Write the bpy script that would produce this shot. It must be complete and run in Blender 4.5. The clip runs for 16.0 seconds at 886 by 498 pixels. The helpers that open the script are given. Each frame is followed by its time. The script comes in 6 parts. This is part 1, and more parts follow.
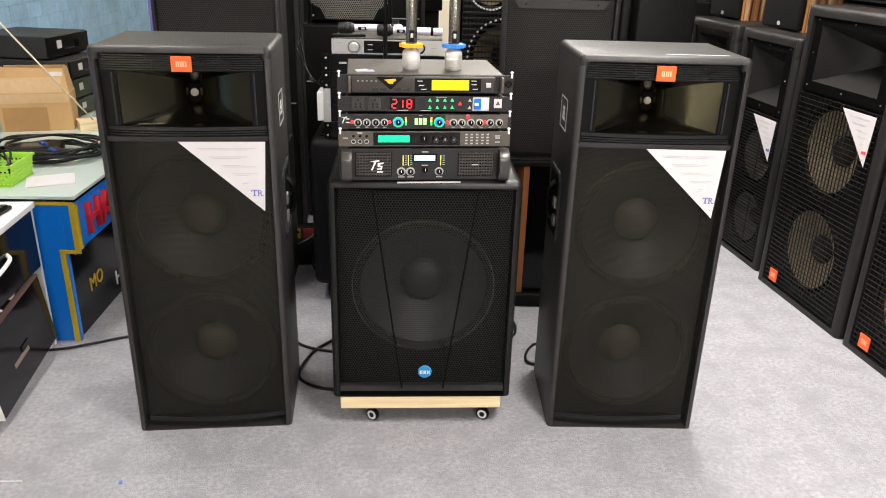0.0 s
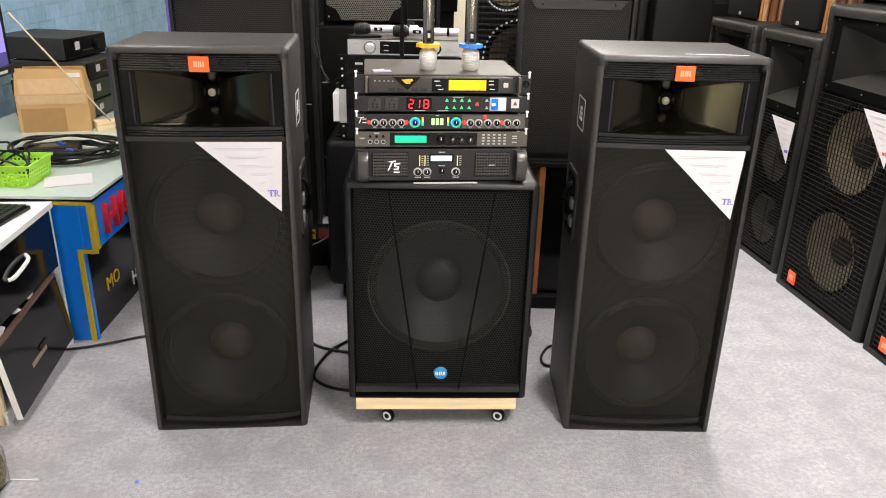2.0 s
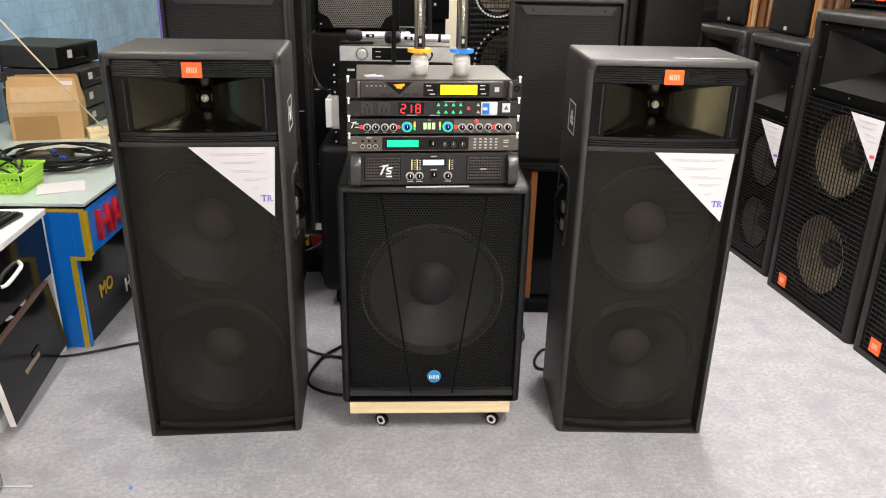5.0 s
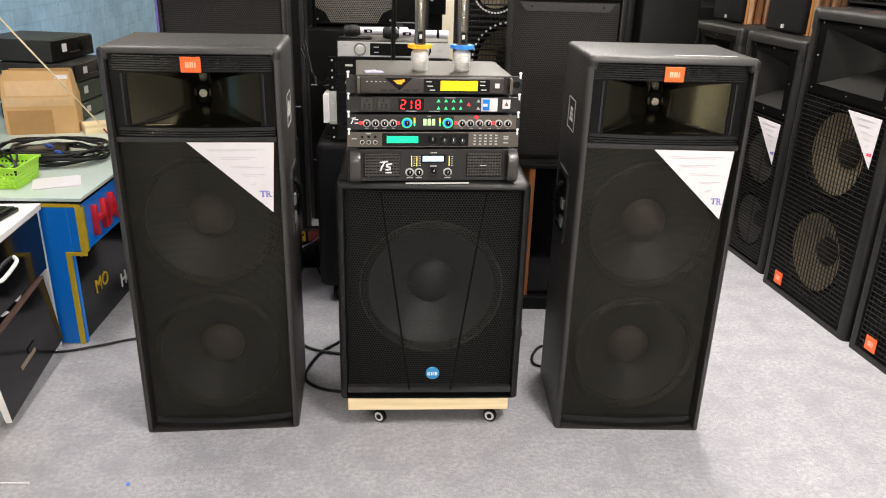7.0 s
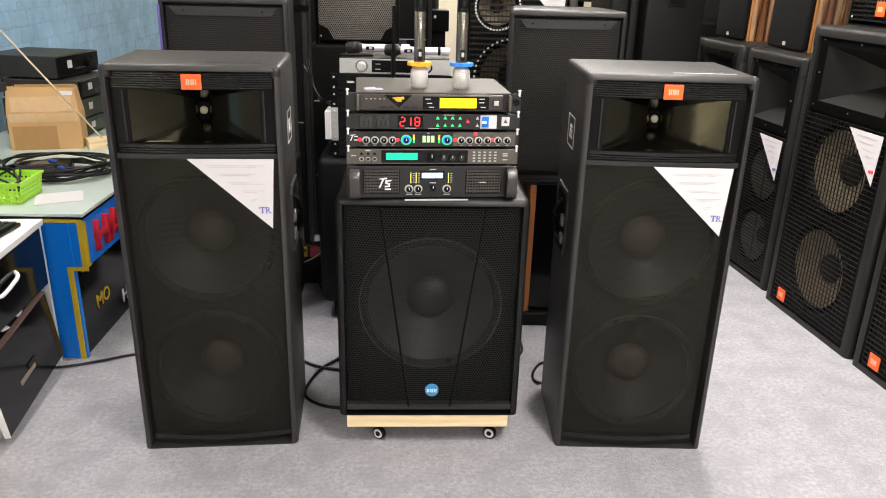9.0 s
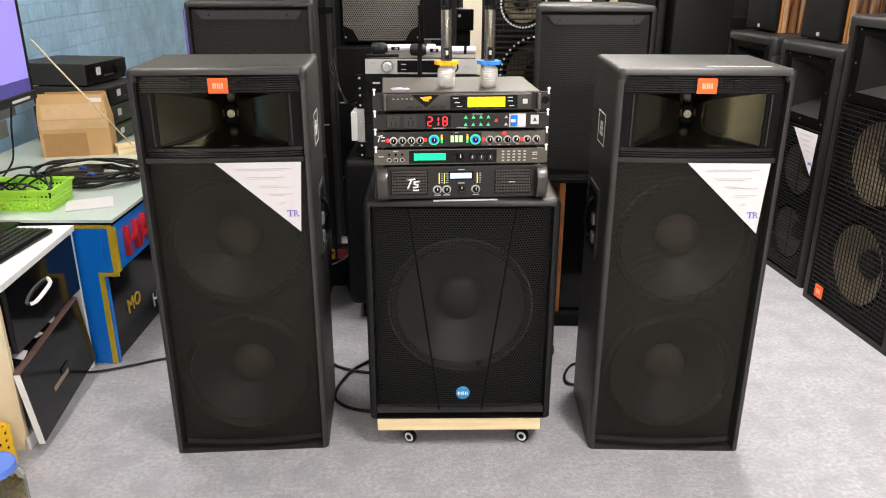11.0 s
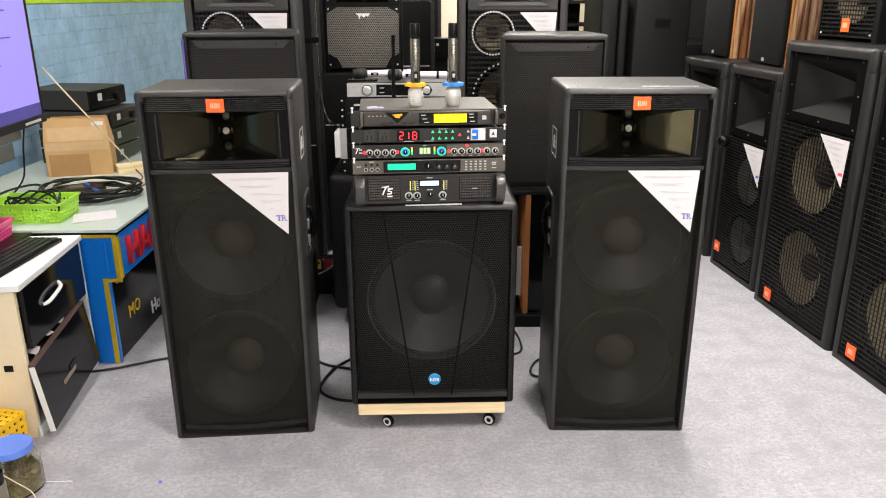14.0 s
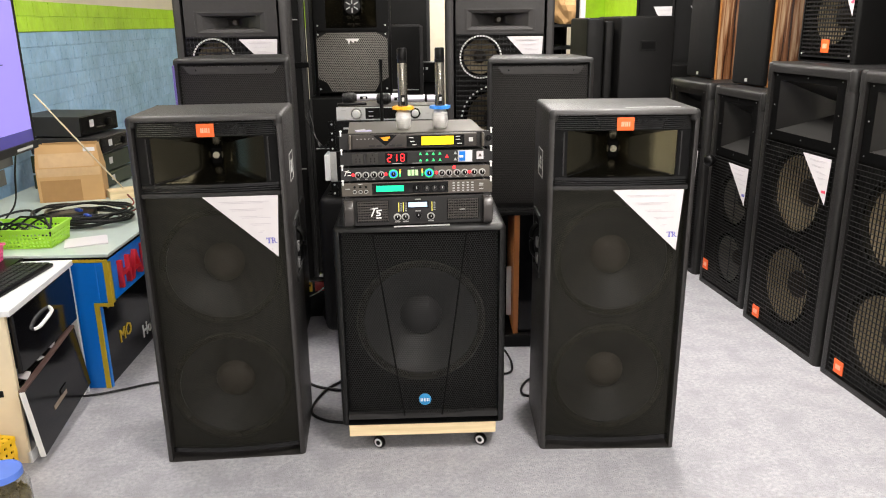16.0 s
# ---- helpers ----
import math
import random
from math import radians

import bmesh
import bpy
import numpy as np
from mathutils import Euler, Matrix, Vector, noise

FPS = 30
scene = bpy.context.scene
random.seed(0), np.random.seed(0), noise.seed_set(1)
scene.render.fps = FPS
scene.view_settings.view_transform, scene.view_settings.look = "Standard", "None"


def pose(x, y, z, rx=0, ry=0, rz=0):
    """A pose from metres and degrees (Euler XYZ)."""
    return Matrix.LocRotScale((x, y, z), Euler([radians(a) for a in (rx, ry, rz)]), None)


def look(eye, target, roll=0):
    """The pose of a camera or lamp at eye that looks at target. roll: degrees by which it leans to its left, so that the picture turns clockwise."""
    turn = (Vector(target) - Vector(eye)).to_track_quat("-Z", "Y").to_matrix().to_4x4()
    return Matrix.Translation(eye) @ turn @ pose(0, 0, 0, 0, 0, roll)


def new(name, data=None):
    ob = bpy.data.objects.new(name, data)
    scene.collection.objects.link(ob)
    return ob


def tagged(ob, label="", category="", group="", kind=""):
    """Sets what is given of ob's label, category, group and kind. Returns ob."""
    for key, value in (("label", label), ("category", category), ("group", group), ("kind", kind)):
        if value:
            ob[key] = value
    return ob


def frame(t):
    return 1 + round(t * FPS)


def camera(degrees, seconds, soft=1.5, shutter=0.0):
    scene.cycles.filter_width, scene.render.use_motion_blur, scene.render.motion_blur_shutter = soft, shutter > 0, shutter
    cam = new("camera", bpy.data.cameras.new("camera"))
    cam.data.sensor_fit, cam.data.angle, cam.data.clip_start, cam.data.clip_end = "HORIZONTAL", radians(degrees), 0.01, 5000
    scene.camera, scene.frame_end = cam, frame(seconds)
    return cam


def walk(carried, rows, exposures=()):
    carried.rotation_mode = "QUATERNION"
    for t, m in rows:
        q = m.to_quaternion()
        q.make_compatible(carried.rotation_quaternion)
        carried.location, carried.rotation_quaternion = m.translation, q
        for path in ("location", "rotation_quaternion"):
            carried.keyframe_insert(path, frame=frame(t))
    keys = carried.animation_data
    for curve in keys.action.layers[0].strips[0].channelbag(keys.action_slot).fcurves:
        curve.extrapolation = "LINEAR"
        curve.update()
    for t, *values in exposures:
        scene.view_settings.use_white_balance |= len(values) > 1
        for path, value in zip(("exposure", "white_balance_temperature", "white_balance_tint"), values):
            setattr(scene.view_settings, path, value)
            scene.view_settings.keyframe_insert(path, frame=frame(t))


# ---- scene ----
cam = camera(60.6, 16.0, soft=1.05)
PATH = [
    (0, (0.0403, -0.0426, 1.4934), (0.0795, 1.8128, 0.7478), 1.59),
    (0.5, (0.0468, -0.0293, 1.4907), (0.0679, 1.8264, 0.7451), 1.46),
    (1, (0.0366, -0.0268, 1.4828), (0.0495, 1.8290, 0.7373), 1.35),
    (1.5, (0.0303, -0.0359, 1.4851), (0.0427, 1.8214, 0.7434), 1.36),
    (2, (0.0303, -0.0356, 1.4865), (0.0355, 1.8218, 0.7449), 1.38),
    (2.5, (0.0361, -0.0225, 1.4881), (0.0304, 1.8352, 0.7471), 1.48),
    (3, (0.0425, 0.0071, 1.4842), (0.0029, 1.8657, 0.7466), 1.24),
    (3.5, (0.0443, 0.0138, 1.4869), (-0.0068, 1.8753, 0.7574), 0.99),
    (4, (0.0380, -0.0072, 1.4866), (-0.0004, 1.8560, 0.7605), 0.81),
    (4.5, (0.0358, -0.0525, 1.4808), (0.0405, 1.8130, 0.7596), 0.82),
    (7, (0.0145, -0.0472, 1.4785), (0.0549, 1.8140, 0.7474), 1.58),
    (7.5, (0.0251, -0.0430, 1.4802), (0.0609, 1.8216, 0.7576), 1.60),
    (8, (0.0364, -0.0353, 1.4877), (0.0684, 1.8359, 0.7824), 1.54),
    (8.5, (0.0370, -0.0345, 1.4869), (0.0648, 1.8402, 0.7905), 1.55),
    (9, (0.0330, -0.0440, 1.4842), (0.0582, 1.8310, 0.7887), 1.56),
    (9.5, (0.0280, -0.0233, 1.4821), (0.0261, 1.8507, 0.7832), 1.39),
    (12, (0.0225, -0.0152, 1.4753), (-0.0252, 1.8628, 0.7889), -0.22),
    (12.5, (0.0271, -0.0705, 1.4797), (0.0064, 1.8148, 0.8126), -0.25),
    (13, (0.0594, -0.1550, 1.4950), (0.0396, 1.7371, 0.8474), -0.27),
    (13.5, (0.0757, -0.2557, 1.4861), (0.0605, 1.6389, 0.8456), -0.16),
    (14, (0.0902, -0.3128, 1.4907), (0.0728, 1.5856, 0.8614), -0.19),
    (14.5, (0.0899, -0.3281, 1.4950), (0.0668, 1.5731, 0.8746), -0.44),
    (15, (0.0929, -0.3418, 1.4938), (0.0732, 1.5627, 0.8834), -0.64),
    (15.5, (0.1034, -0.3534, 1.4906), (0.0946, 1.5566, 0.8974), -0.73),
    (16, (0.1062, -0.3395, 1.4924), (0.1063, 1.5766, 0.9192), -0.67),
]
walk(cam, [(t, look(eye, target, roll)) for t, eye, target, roll in PATH])

# ---------------------------------------------------------------- light
world = bpy.data.worlds.new("world")
scene.world = world
world.use_nodes = True
_bg = world.node_tree.nodes["Background"]
_sky = world.node_tree.nodes.new("ShaderNodeTexSky")
_sky.sky_type, _sky.sun_disc = "NISHITA", False
_sky.sun_elevation, _sky.sun_rotation = radians(40), radians(200)
world.node_tree.links.new(_sky.outputs[0], _bg.inputs[0])
_bg.inputs[1].default_value = 0.10
scene.view_settings.exposure = -0.05

# x, y, watts; unseen, set where the scene needed more or less light
LAMPS = [(-1.15, 0.2, 12), (-1.15, 2.9, 36), (1.0, 0.5, 100), (1.3, 3.0, 78), (0.9, 4.7, 75), (0.7, -2.9, 135), (2.1, -2.9, 75), (-1.3, -1.6, 8), (1.1, 8.2, 85)]


# ---------------------------------------------------------------- mesh helpers
def part(name, bm, mat, parent=None, label="", smooth=False, m=None):
    """Links a bmesh as one mesh object, under a thing or part where given."""
    me = bpy.data.meshes.new(name)
    bm.normal_update()
    bm.to_mesh(me)
    bm.free()
    mats = mat if isinstance(mat, (list, tuple)) else [mat]
    for a in mats:
        me.materials.append(a)
    if smooth:
        for p in me.polygons:
            p.use_smooth = True
        me.set_sharp_from_angle(angle=radians(38))
    ob = new(name, me)
    if parent is not None:
        ob.parent = parent
    if m is not None:
        ob.matrix_basis = m
    if label:
        tagged(ob, label)
    return ob


def empty(name, m, label="", category="", group="", kind=""):
    ob = new(name)
    ob.empty_display_size = 0.1
    ob.matrix_basis = m
    return tagged(ob, label, category, group, kind)


def box(bm, x0, x1, y0, y1, z0, z1, bevel=0.0, seg=2, mat=0, m=None):
    """Adds a box, with all edges rounded by bevel."""
    geo = bmesh.ops.create_cube(bm, size=1.0)
    vs = geo["verts"]
    mm = Matrix.Translation(((x0 + x1) / 2, (y0 + y1) / 2, (z0 + z1) / 2)) @ Matrix.Diagonal((x1 - x0, y1 - y0, z1 - z0, 1))
    bmesh.ops.transform(bm, matrix=(m @ mm) if m is not None else mm, verts=vs)
    fs = list({f for v in vs for f in v.link_faces})
    for f in fs:
        f.material_index = mat
    if bevel > 0:
        es = list({e for v in vs for e in v.link_edges})
        res = bmesh.ops.bevel(bm, geom=es, offset=bevel, segments=seg, profile=0.5, affect="EDGES", clamp_overlap=True)
        for f in res["faces"]:
            f.material_index = mat
    return bm


def B(*a, **k):
    return box(bmesh.new(), *a, **k)


def lathe(bm, profile, m=None, seg=32, mat=0):
    """Turns (radius, height) points round local z; m places it."""
    rings = []
    for r, h in profile:
        if r < 1e-6:
            rings.append([bm.verts.new((0, 0, h))])
        else:
            rings.append([bm.verts.new((r * math.cos(2 * math.pi * i / seg), r * math.sin(2 * math.pi * i / seg), h)) for i in range(seg)])
    vs = [v for r in rings for v in r]
    for a, b in zip(rings, rings[1:]):
        for i in range(seg):
            j = (i + 1) % seg
            if len(a) == 1 and len(b) == 1:
                continue
            if len(a) == 1:
                f = bm.faces.new((a[0], b[j], b[i]))
            elif len(b) == 1:
                f = bm.faces.new((a[i], a[j], b[0]))
            else:
                f = bm.faces.new((a[i], a[j], b[j], b[i]))
            f.material_index = mat
    if m is not None:
        bmesh.ops.transform(bm, matrix=m, verts=vs)
    return bm


FRONT = Matrix.Rotation(radians(90), 4, "X")  # local z of a lathe looks along -y


def disc_front(x, y, z):
    return Matrix.Translation((x, y, z)) @ FRONT


def sweep(bm, pts, r, seg=6, mat=0):
    """A round cord of radius r along points."""
    pts = [Vector(p) for p in pts]
    rings = []
    up = Vector((0, 0, 1))
    for i, p in enumerate(pts):
        d = (pts[min(i + 1, len(pts) - 1)] - pts[max(i - 1, 0)])
        d = d.normalized() if d.length > 1e-9 else Vector((1, 0, 0))
        side = d.cross(up)
        side = side.normalized() if side.length > 1e-3 else Vector((1, 0, 0))
        u = side.cross(d).normalized()
        rings.append([bm.verts.new(p + r * (math.cos(2 * math.pi * k / seg) * side + math.sin(2 * math.pi * k / seg) * u)) for k in range(seg)])
    for a, b in zip(rings, rings[1:]):
        for k in range(seg):
            j = (k + 1) % seg
            f = bm.faces.new((a[k], a[j], b[j], b[k]))
            f.material_index = mat
    bm.faces.new(rings[0][::-1])
    bm.faces.new(rings[-1])
    return bm


def curve_pts(ctrl, n=40):
    """Smooth points through control points (Catmull-Rom)."""
    c = [Vector(p) for p in ctrl]
    c = [c[0] * 2 - c[1]] + c + [c[-1] * 2 - c[-2]]
    out = []
    spans = len(c) - 3
    for i in range(n + 1):
        s = min(i / n * spans, spans - 1e-6)
        k, t = int(s), s - int(s)
        a, b, d, e = c[k:k + 4]
        out.append(0.5 * ((2 * b) + (d - a) * t + (2 * a - 5 * b + 4 * d - e) * t * t + (3 * b - a - 3 * d + e) * t ** 3))
    return out


def prism(bm, outline, y0, y1, mat=0, m=None):
    """A plate: an outline of (x, z) points between y0 (front) and y1."""
    a = [bm.verts.new((x, y0, z)) for x, z in outline]
    b = [bm.verts.new((x, y1, z)) for x, z in outline]
    n = len(outline)
    fs = [bm.faces.new(a), bm.faces.new(b[::-1])]
    for i in range(n):
        j = (i + 1) % n
        fs.append(bm.faces.new((a[i], b[i], b[j], a[j])))
    for f in fs:
        f.material_index = mat
    bmesh.ops.recalc_face_normals(bm, faces=fs)
    if m is not None:
        bmesh.ops.transform(bm, matrix=m, verts=a + b)
    return bm


def arc_bar(bm, half, z0, z1, y0, bulge, thick, n=14, mat=0):
    """A bar from x=-half to half that bows forward by bulge."""
    rows = []
    for i in range(n + 1):
        x = -half + 2 * half * i / n
        y = y0 - bulge * (1 - (x / half) ** 2)
        rows.append([bm.verts.new(p) for p in ((x, y, z0), (x, y, z1), (x, y + thick, z1), (x, y + thick, z0))])
    for a, b in zip(rows, rows[1:]):
        for k in range(4):
            j = (k + 1) % 4
            bm.faces.new((a[k], b[k], b[j], a[j])).material_index = mat
    bm.faces.new(rows[0])
    bm.faces.new(rows[-1][::-1])
    return bm


def bowed_sheet(half, z0, z1, y0, bulge, n=14):
    bm = bmesh.new()
    cols = []
    for i in range(n + 1):
        x = -half + 2 * half * i / n
        y = y0 - bulge * (1 - (x / half) ** 2)
        cols.append((bm.verts.new((x, y, z0)), bm.verts.new((x, y, z1))))
    for a, b in zip(cols, cols[1:]):
        bm.faces.new((a[0], b[0], b[1], a[1]))
    return bm


def loft(bm, sections, mat=0):
    """Rectangles (cx, cz, half width, half height, y), joined one to the next; open at both ends."""
    rings = []
    for cx, cz, w, h, y in sections:
        rings.append([bm.verts.new(p) for p in ((cx - w, y, cz - h), (cx + w, y, cz - h), (cx + w, y, cz + h), (cx - w, y, cz + h))])
    for a, b in zip(rings, rings[1:]):
        for k in range(4):
            j = (k + 1) % 4
            bm.faces.new((a[k], a[j], b[j], b[k])).material_index = mat
    return bm


def shell(w, d, h, rim, recess, r=0.016, seg=3, taper=0.0):
    """A loudspeaker cabinet: rounded box with its front sunk in behind a rim. Front at y=0, foot at z=0."""
    bm = B(-w / 2, w / 2, 0, d, 0, h)
    if taper:
        for v in bm.verts:
            if v.co.y > d * 0.5:
                v.co.x *= 1 - taper
    foot = [e for e in bm.edges if all(v.co.z < 1e-6 for v in e.verts)]
    bmesh.ops.bevel(bm, geom=[e for e in bm.edges if e not in foot], offset=r, segments=seg, profile=0.5, affect="EDGES")
    bm.normal_update()
    f = max((f for f in bm.faces if f.normal.y < -0.99), key=lambda f: f.calc_area())
    bmesh.ops.inset_region(bm, faces=[f], thickness=max(rim - r, 0.002))
    bmesh.ops.inset_region(bm, faces=[f], thickness=0.0015)
    for v in f.verts:
        v.co.y += recess
    return bm


# ---------------------------------------------------------------- materials
def material(name, color, rough=0.5, metal=0.0, var=0.12, scale=30.0, bump=0.0, bscale=200.0, spec=0.5, grime=0.0, gscale=3.0, gcolor=None, emit=0.0, coat=0.0, bdist=0.002):
    """Base colour with fine and broad variation, and fine relief."""
    ma = bpy.data.materials.new(name)
    ma.use_nodes = True
    nt = ma.node_tree
    N, L = nt.nodes, nt.links
    bs = N["Principled BSDF"]
    bs.inputs["Roughness"].default_value = rough
    bs.inputs["Metallic"].default_value = metal
    bs.inputs["Specular IOR Level"].default_value = spec
    bs.inputs["Coat Weight"].default_value = coat
    tc = N.new("ShaderNodeTexCoord")
    n1 = N.new("ShaderNodeTexNoise")
    n1.inputs["Scale"].default_value, n1.inputs["Detail"].default_value = scale, 4
    L.new(tc.outputs["Object"], n1.inputs["Vector"])
    mix = N.new("ShaderNodeMix")
    mix.data_type = "RGBA"
    c = Vector(color[:3])
    mix.inputs[6].default_value = (*(c * (1 - var)), 1)
    mix.inputs[7].default_value = (*[min(v, 1) for v in c * (1 + var)], 1)
    L.new(n1.outputs[0], mix.inputs[0])
    out = mix.outputs[2]
    n2 = N.new("ShaderNodeTexNoise")
    n2.inputs["Scale"].default_value, n2.inputs["Detail"].default_value = gscale, 6
    L.new(tc.outputs["Object"], n2.inputs["Vector"])
    if grime > 0:
        ramp = N.new("ShaderNodeMapRange")
        ramp.inputs[1].default_value, ramp.inputs[2].default_value = 0.42, 0.72
        ramp.inputs[4].default_value = grime
        L.new(n2.outputs[0], ramp.inputs[0])
        m2 = N.new("ShaderNodeMix")
        m2.data_type = "RGBA"
        g = gcolor or tuple(c * 0.6)
        m2.inputs[7].default_value = (*g[:3], 1)
        L.new(ramp.outputs[0], m2.inputs[0])
        L.new(out, m2.inputs[6])
        out = m2.outputs[2]
    L.new(out, bs.inputs["Base Color"])
    rr = N.new("ShaderNodeMapRange")
    rr.inputs[3].default_value, rr.inputs[4].default_value = max(rough - 0.08, 0.02), min(rough + 0.08, 1)
    L.new(n2.outputs[0], rr.inputs[0])
    L.new(rr.outputs[0], bs.inputs["Roughness"])
    if bump > 0:
        n3 = N.new("ShaderNodeTexNoise")
        n3.inputs["Scale"].default_value, n3.inputs["Detail"].default_value = bscale, 3
        L.new(tc.outputs["Object"], n3.inputs["Vector"])
        b = N.new("ShaderNodeBump")
        b.inputs["Strength"].default_value, b.inputs["Distance"].default_value = bump, bdist
        L.new(n3.outputs[0], b.inputs["Height"])
        L.new(b.outputs[0], bs.inputs["Normal"])
    if emit > 0:
        bs.inputs["Emission Color"].default_value = (*color[:3], 1)
        bs.inputs["Emission Strength"].default_value = emit
    return ma


def perforated(name, color, pitch, hole, rough=0.45, metal=0.3, spec=0.32):
    """Punched steel sheet: round holes in a staggered raster, open to what lies behind."""
    ma = bpy.data.materials.new(name)
    ma.use_nodes = True
    nt = ma.node_tree
    N, L = nt.nodes, nt.links
    bs = N["Principled BSDF"]
    bs.inputs["Base Color"].default_value = (*color, 1)
    bs.inputs["Roughness"].default_value, bs.inputs["Metallic"].default_value = rough, metal
    bs.inputs["Specular IOR Level"].default_value = spec
    tc = N.new("ShaderNodeTexCoord")
    sep = N.new("ShaderNodeSeparateXYZ")
    L.new(tc.outputs["Object"], sep.inputs[0])

    def mth(op, a, b=None):
        n = N.new("ShaderNodeMath")
        n.operation = op
        for i, v in enumerate((a, b)):
            if v is None:
                continue
            if isinstance(v, (int, float)):
                n.inputs[i].default_value = v
            else:
                L.new(v, n.inputs[i])
        return n.outputs[0]
    px, pz = pitch, pitch * 1.732
    u, v = mth("DIVIDE", sep.outputs[0], px), mth("DIVIDE", sep.outputs[2], pz)
    ds = []
    for o in (0.0, 0.5):
        a = mth("MULTIPLY", mth("SUBTRACT", mth("FRACT", mth("ADD", u, o + 50.0)), 0.5), px)
        c = mth("MULTIPLY", mth("SUBTRACT", mth("FRACT", mth("ADD", v, o + 50.0)), 0.5), pz)
        ds.append(mth("SQRT", mth("ADD", mth("MULTIPLY", a, a), mth("MULTIPLY", c, c))))
    d = mth("MINIMUM", ds[0], ds[1])
    open_ = mth("LESS_THAN", d, hole)
    tr = N.new("ShaderNodeBsdfTransparent")
    mx = N.new("ShaderNodeMixShader")
    L.new(open_, mx.inputs[0])
    L.new(bs.outputs[0], mx.inputs[1])
    L.new(tr.outputs[0], mx.inputs[2])
    L.new(mx.outputs[0], N["Material Output"].inputs[0])
    return ma


def glass(name, color=(0.9, 1.0, 0.95), rough=0.02):
    ma = bpy.data.materials.new(name)
    ma.use_nodes = True
    bs = ma.node_tree.nodes["Principled BSDF"]
    bs.inputs["Base Color"].default_value = (*color, 1)
    bs.inputs["Transmission Weight"].default_value = 1.0
    bs.inputs["Roughness"].default_value = rough
    return ma


def glow(name, color, strength):
    ma = bpy.data.materials.new(name)
    ma.use_nodes = True
    bs = ma.node_tree.nodes["Principled BSDF"]
    bs.inputs["Base Color"].default_value = (*[c * 0.5 for c in color], 1)
    bs.inputs["Emission Color"].default_value = (*color, 1)
    bs.inputs["Emission Strength"].default_value = strength
    return ma


M_CAB = material("black_cabinet_paint", (0.0045, 0.0044, 0.0042), 0.45, spec=0.18, bump=0.6, bscale=320, var=0.25, scale=60, grime=0.3, gcolor=(0.0085, 0.0082, 0.008))
M_CAB_GREY = material("charcoal_cabinet_paint", (0.022, 0.0204, 0.0196), 0.46, spec=0.5, bump=0.5, bscale=300, var=0.3, scale=90, grime=0.4, gcolor=(0.030, 0.0275, 0.0262))
M_RIM = material("dark_rubber_edge", (0.017, 0.0166, 0.0162), 0.46, spec=0.42, var=0.25, bump=0.5, bscale=260)
M_PLASTIC = material("black_plastic", (0.0032, 0.0032, 0.0032), 0.3, spec=0.17, var=0.2, bump=0.15, bscale=300)
M_HORN = material("horn_plastic", (0.0022, 0.0020, 0.0014), 0.15, spec=0.7, var=0.15)
# specular tint paints the warm olive reflection into the horn walls
M_HORN.node_tree.nodes["Principled BSDF"].inputs["Specular Tint"].default_value = (1.0, 0.92, 0.62, 1)
M_BAFFLE = material("dark_baffle_board", (0.006, 0.0058, 0.005), 0.6, spec=0.2, var=0.2)
M_CAP_SUB = material("black_paper_cap", (0.012, 0.012, 0.012), 0.55, spec=0.35, var=0.2)
M_RIB = material("glossy_rib_plastic", (0.006, 0.006, 0.006), 0.26, spec=0.5, var=0.2)
M_FOLD = material("matte_black_fold", (0.003, 0.003, 0.003), 0.7, spec=0.08)
M_CONE = material("paper_cone", (0.0085, 0.008, 0.007), 0.5, spec=0.25, var=0.3, bump=0.2)
M_DUST_CAP = material("brownish_dust_cap", (0.034, 0.028, 0.022), 0.6, spec=0.15, var=0.2)
M_CONE_TAN = material("tan_paper_cone", (0.24, 0.195, 0.125), 0.8, var=0.15, bump=0.2)
M_SURROUND = material("rubber_surround", (0.036, 0.034, 0.028), 0.22, spec=1.0, var=0.1)
M_CONE_SUB = material("ribbed_grey_cone", (0.0125, 0.0122, 0.0115), 0.42, spec=0.4, var=0.3, bump=0.3, bscale=90)
M_HORN_ROW = material("matt_horn_plastic", (0.0085, 0.008, 0.0072), 0.36, spec=0.45, var=0.15)
M_CHROME = material("chrome", (0.75, 0.74, 0.7), 0.15, metal=1.0, var=0.05)
M_SILVER = material("brushed_silver", (0.62, 0.62, 0.60), 0.38, metal=0.5, var=0.08)
M_WHITE = material("white_paint", (0.75, 0.75, 0.74), 0.5, var=0.05, grime=0.1)
M_PAPER = material("white_paper", (0.60, 0.575, 0.585), 0.7, var=0.04)
M_INK = material("faint_print", (0.47, 0.44, 0.47), 0.8)
M_INK_BLUE = material("blue_print", (0.14, 0.14, 0.46), 0.8)
M_ORANGE = material("orange_badge", (0.85, 0.12, 0.02), 0.4, var=0.05)
M_PALE = material("pale_badge_mark", (0.9, 0.42, 0.28), 0.5)
M_BLUE_BADGE = material("blue_badge", (0.02, 0.22, 0.48), 0.35, var=0.05)
M_PINE = material("pine_board", (0.80, 0.63, 0.38), 0.65, var=0.3, scale=14, bump=0.4, bscale=40, grime=0.5, gcolor=(0.45, 0.30, 0.15), gscale=6)
